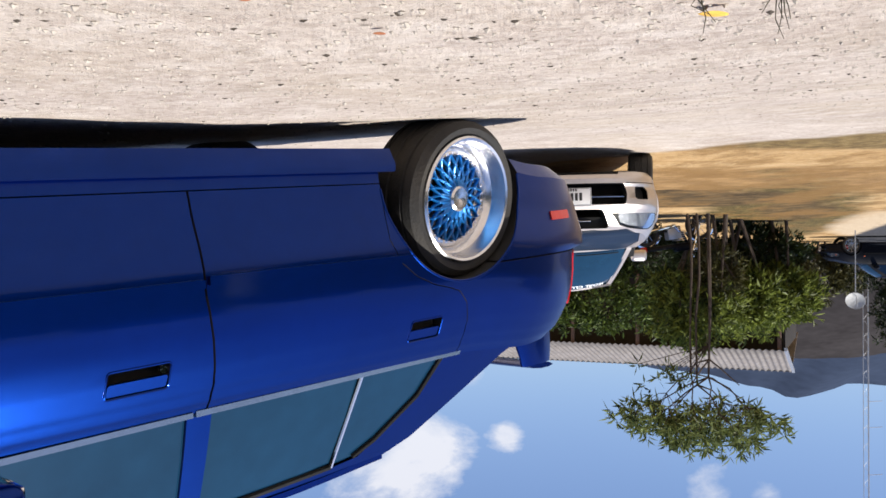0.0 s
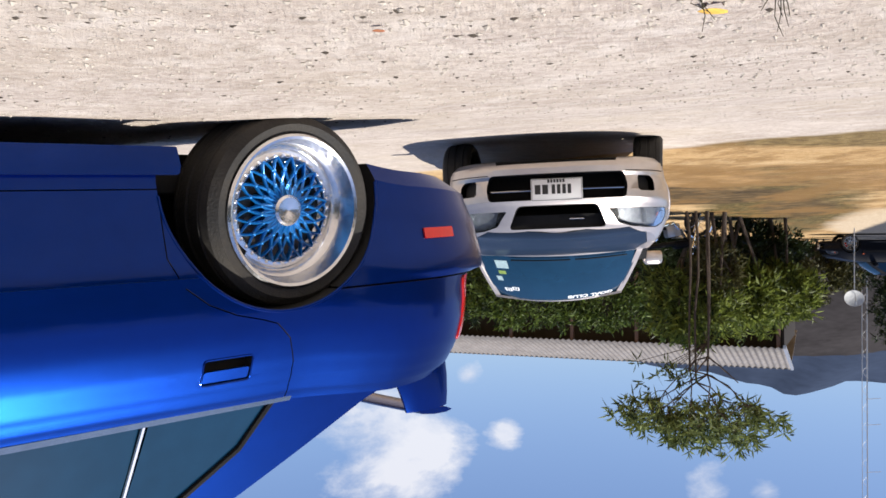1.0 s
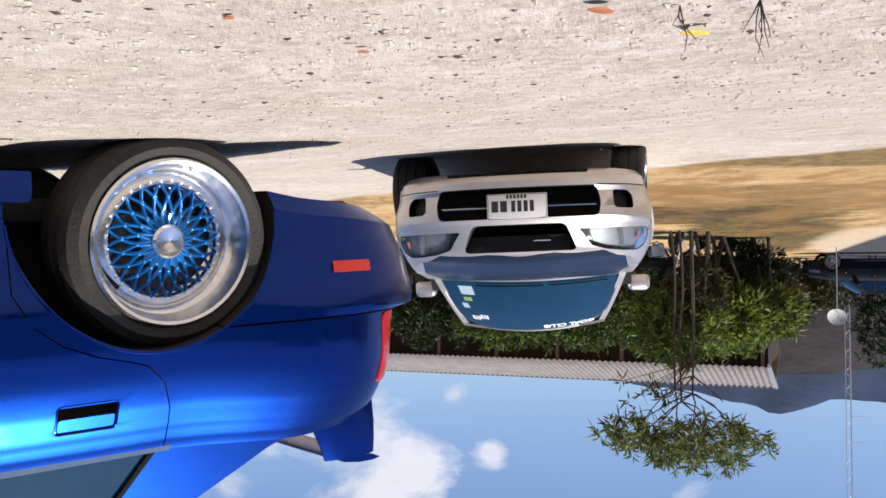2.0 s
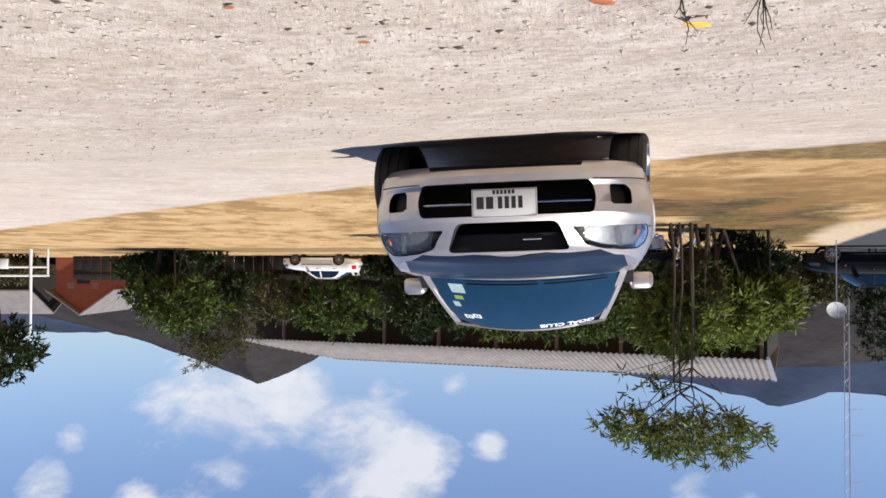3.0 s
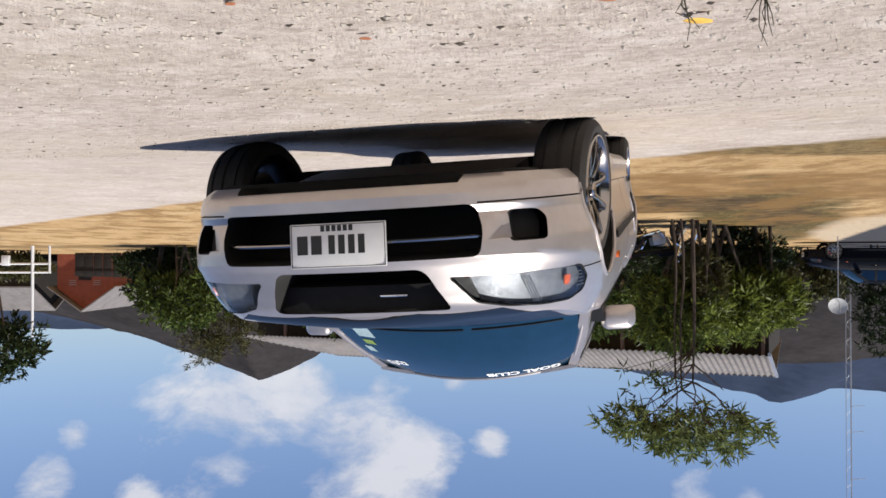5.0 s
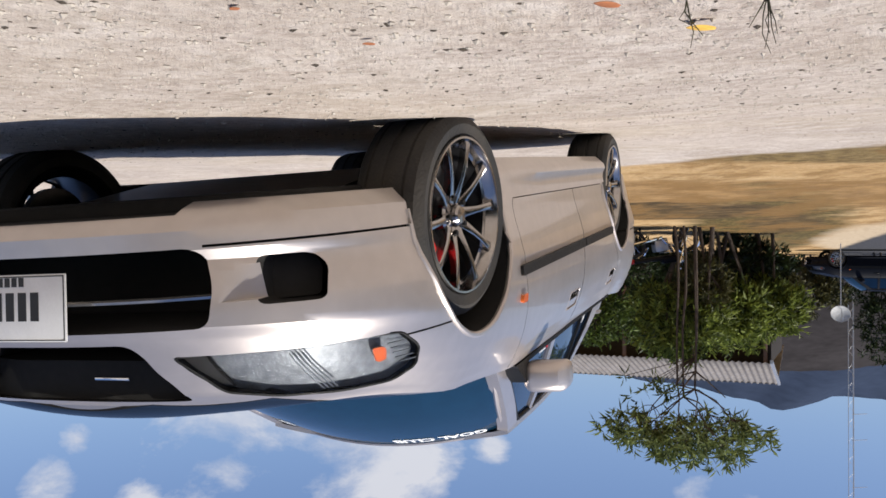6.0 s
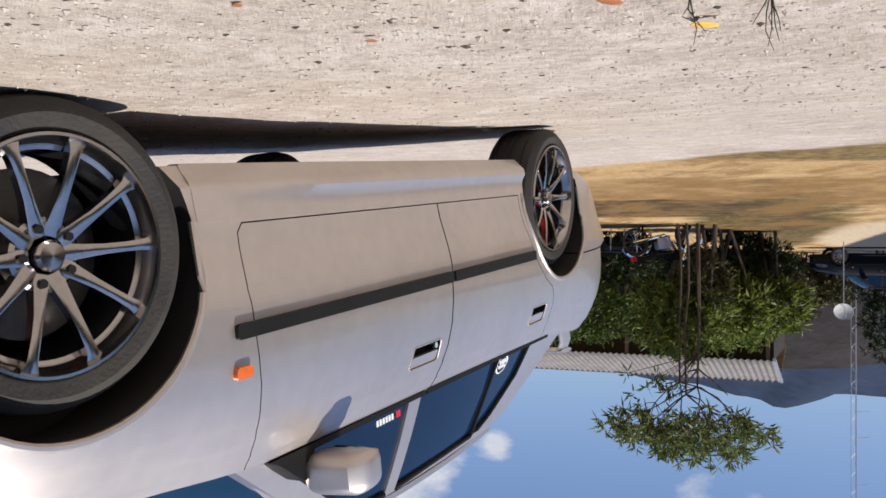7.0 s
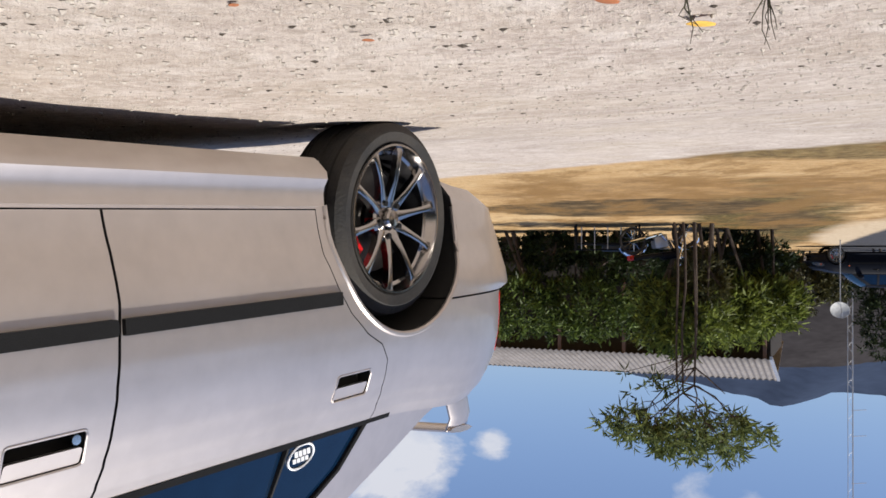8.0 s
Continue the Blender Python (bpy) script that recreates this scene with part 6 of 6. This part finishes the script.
def bits(name, label, count, sizes, flat, material, seed, x_span, y_span, lift=0.3):
    rng = random.Random(seed)
    verts, faces = [], []
    for _ in range(count):
        y = y_span[0] + (y_span[1] - y_span[0]) * rng.random() ** 1.9
        half = 0.25 + 0.52 * y
        x = rng.uniform(max(x_span[0], -half), min(x_span[1], half))
        s = sizes[0] + (sizes[1] - sizes[0]) * rng.random() ** 3
        z = ground_z(x, y) + noise.noise(Vector((x * 0.9, y * 0.9, 3))) * 0.010 + noise.noise(Vector((x * 4, y * 4, 8))) * 0.004 + s * flat * lift
        a = rng.uniform(0, 6.28)
        k = len(verts)
        for dx, dy, dz in ((1, 0, 0), (0, 0.7, 0), (-1, 0, 0), (0, -0.7, 0), (0.1, 0, flat), (0, 0.1, -flat)):
            j = rng.uniform(0.6, 1.2)
            verts.append((x + s * j * (dx * math.cos(a) - dy * math.sin(a)), y + s * j * (dx * math.sin(a) + dy * math.cos(a)), z + s * dz * j))
        for p, q in ((0, 1), (1, 2), (2, 3), (3, 0)):
            faces += [(k + p, k + q, k + 4), (k + q, k + p, k + 5)]
    me = bpy.data.meshes.new(name)
    me.from_pydata(verts, [], faces)
    me.materials.append(material)
    tagged(new(name, me), label, "gravel", kind="stuff")


bits("grit", "scattered pale grit on the gravel track", 9000, (0.0015, 0.008), 0.6, STONE, 5, (-4, 4), (0.75, 6.0))
bits("litter", "dark crumbs and leaf bits on the gravel", 1150, (0.0012, 0.0105), 0.3, DEBRIS, 6, (-4, 4), (0.75, 7.0))


def dead_leaf(x, y, size, yaw, colour, label):
    g = ground_z(x, y)
    bm = bmesh.new()
    n = 8
    rows = []
    for k in range(n + 1):
        t = k / n
        w = 0.28 * size * math.sin(math.pi * min(1, t * 0.9 + 0.08)) ** 0.8
        z = 0.12 * size * (t - 0.5) ** 2 * 2
        rows.append([bm.verts.new((size * (t - 0.5), -w, z + 0.2 * w)), bm.verts.new((size * (t - 0.5), 0, z)), bm.verts.new((size * (t - 0.5), w, z + 0.25 * w))])
    for p, q in zip(rows, rows[1:]):
        bm.faces.new((p[0], q[0], q[1], p[1])), bm.faces.new((p[1], q[1], q[2], p[2]))
    ob = new("dead_leaf", mesh_from(bm, "dead_leaf", colour, 60))
    ob.modifiers.new("thick", "SOLIDIFY").thickness = 0.0006
    ob.matrix_basis = pose(x, y, g + 0.006, 4, 3, yaw)
    tagged(ob, label, "leaf", group="fallen leaves")


YELLOW_LEAF = mat("yellow_leaf", (0.72, 0.42, 0.07), 0.6, vary=0.3, scale=40)
BROWN_LEAF = mat("brown_leaf", (0.34, 0.12, 0.045), 0.7, vary=0.3, scale=40)
dead_leaf(-0.315, 1.13, 0.036, 12, YELLOW_LEAF, "fallen yellow leaf on pale gravel")
dead_leaf(-0.175, 1.00, 0.030, -10, BROWN_LEAF, "curled red-brown leaf on pale gravel")
dead_leaf(0.105, 1.19, 0.018, 20, BROWN_LEAF, "curled red-brown leaf on pale gravel")
dead_leaf(0.235, 0.99, 0.016, 40, BROWN_LEAF, "curled red-brown leaf on pale gravel")


def grass_tuft(x, y, blades, high, seed, label):
    rng = random.Random(seed)
    g = ground_z(x, y)
    ob = thing("grass_tuft", label, "grass", pose(x, y, g), "tufts on the gravel")
    straw = DRY_BLADE
    for k in range(blades):
        bm = bmesh.new()
        lean = Vector((rng.uniform(-0.35, 0.35), rng.uniform(-0.1, 0.25), 1.0)).normalized()
        h = high * rng.uniform(0.6, 1.1)
        pts = [lean * h * t + Vector((0.02 * t * t * rng.uniform(-1, 1), 0, 0)) for t in (0, 0.33, 0.66, 1.0)]
        limb(bm, pts, 0.0011, 0.0004, 4)
        part("blade", bm, straw, ob)


DRY_BLADE = mat("dry_grass_blade", (0.06, 0.055, 0.03), 0.8, vary=0.3)
grass_tuft(-0.268, 1.02, 3, 0.055, 1, "thin dry grass stalks on pale gravel")
grass_tuft(-0.352, 1.00, 6, 0.06, 2, "small tuft of dry grass on pale gravel")


# ---------------------------------------------------------------- what moves
SILVER_PATH = [  # seconds, front axle on the ground (eye's height taken off), yaw, nose-up, lean
    (0.0, -0.931, 8.302, -0.885, -177.5, 1.42, 1.2), (1.0, -0.722, 6.928, -0.839, -174.37, 1.49, 2.0),
    (2.2, -0.488, 5.900, -0.795, -172.44, 2.17, 1.75), (3.5, -0.357, 5.316, -0.724, -170.97, 3.09, 1.9),
    (4.2, -0.141, 4.673, -0.653, -169.27, 4.08, 2.5), (5.5, 0.414, 3.347, -0.469, -163.25, 6.25, 2.06),
    (6.0, 0.714, 2.832, -0.406, -160.23, 6.46, 2.03), (6.5, 1.032, 2.375, -0.349, -157.1, 6.27, 1.74),
    (7.0, 1.426, 1.973, -0.285, -152.9, 6.0, 1.15), (7.5, 1.721, 1.566, -0.267, -150.5, 4.79, 1.25), (8.0, 2.134, 0.969, -0.289, -148.82, 2.67, 0.93)]
BLUE_PATH = [  # seconds, rear axle on the ground, yaw, nose-up, lean
    (0.0, 0.581, 3.688, -0.504, -138.61, 4.69, -1.99), (0.5, 0.856, 3.332, -0.461, -136.12, 3.30, -2.20),
    (1.0, 1.030, 3.149, -0.428, -134.24, 3.05, -1.85), (1.5, 1.124, 3.046, -0.408, -133.1, 2.63, -1.75), (2.0, 1.228, 2.960, -0.395, -130.92, 2.26, -2.15),
    (2.2, 1.264, 2.930, -0.392, -130.3, 2.1, -2.05), (2.7, 1.72, 2.56, -0.375, -127.2, 1.3, -1.2), (3.3, 3.10, 1.60, -0.35, -122.0, 0.0, 0.0),
    (4.2, 5.3, 0.35, -0.34, -118.0, 0.0, 0.0), (8.0, 11.2, -2.7, -0.33, -118.0, 0.0, 0.0)]


def car_pose(x, y, z, yaw, nose, lean, back=0.0):
    m = Matrix.Translation((x, y, z + EYE[2])) @ Matrix.Rotation(radians(yaw), 4, "Z") @ Matrix.Rotation(radians(nose), 4, "X") @ Matrix.Rotation(radians(lean), 4, "Y")
    return m @ Matrix.Translation((0, back, 0))


def roll_rows(path, radius, wheel, place, s, lean, steer, start):
    """The wheel's poses in its car's space, turning as the car goes."""
    t = np.array([r[0] for r in path])
    way = np.concatenate([[0], np.cumsum([math.hypot(b[1] - a[1], b[2] - a[2]) for a, b in zip(path, path[1:])])])
    rows = []
    for k in range(81):
        tt = k / 10
        turn = -np.interp(tt, t, way) / radius + start
        m = Matrix.Translation(place) @ Matrix.Rotation(radians(steer), 4, "Z") @ Matrix.Rotation(radians(lean * s), 4, "Y")
        if s < 0:
            m = m @ Matrix.Rotation(math.pi, 4, "Z")
            turn = -turn
        rows.append((tt, m @ Matrix.Rotation(turn, 4, "X")))
    return rows


def motions():
    walk(silver_car, [(r[0], car_pose(*r[1:])) for r in SILVER_PATH])
    walk(blue_car, [(r[0], car_pose(*r[1:], back=2.5)) for r in BLUE_PATH])
    for wheels, path, radius, steer in ((silver_wheels, SILVER_PATH, 0.292, 7.0), (blue_wheels, BLUE_PATH, 0.280, 6.0)):
        for k, (w, place, s, lean) in enumerate(wheels):
            walk(w, roll_rows(path, radius, w, place, s, lean, steer if place[1] > -1 else 0.0, 0.3 * k))


motions()
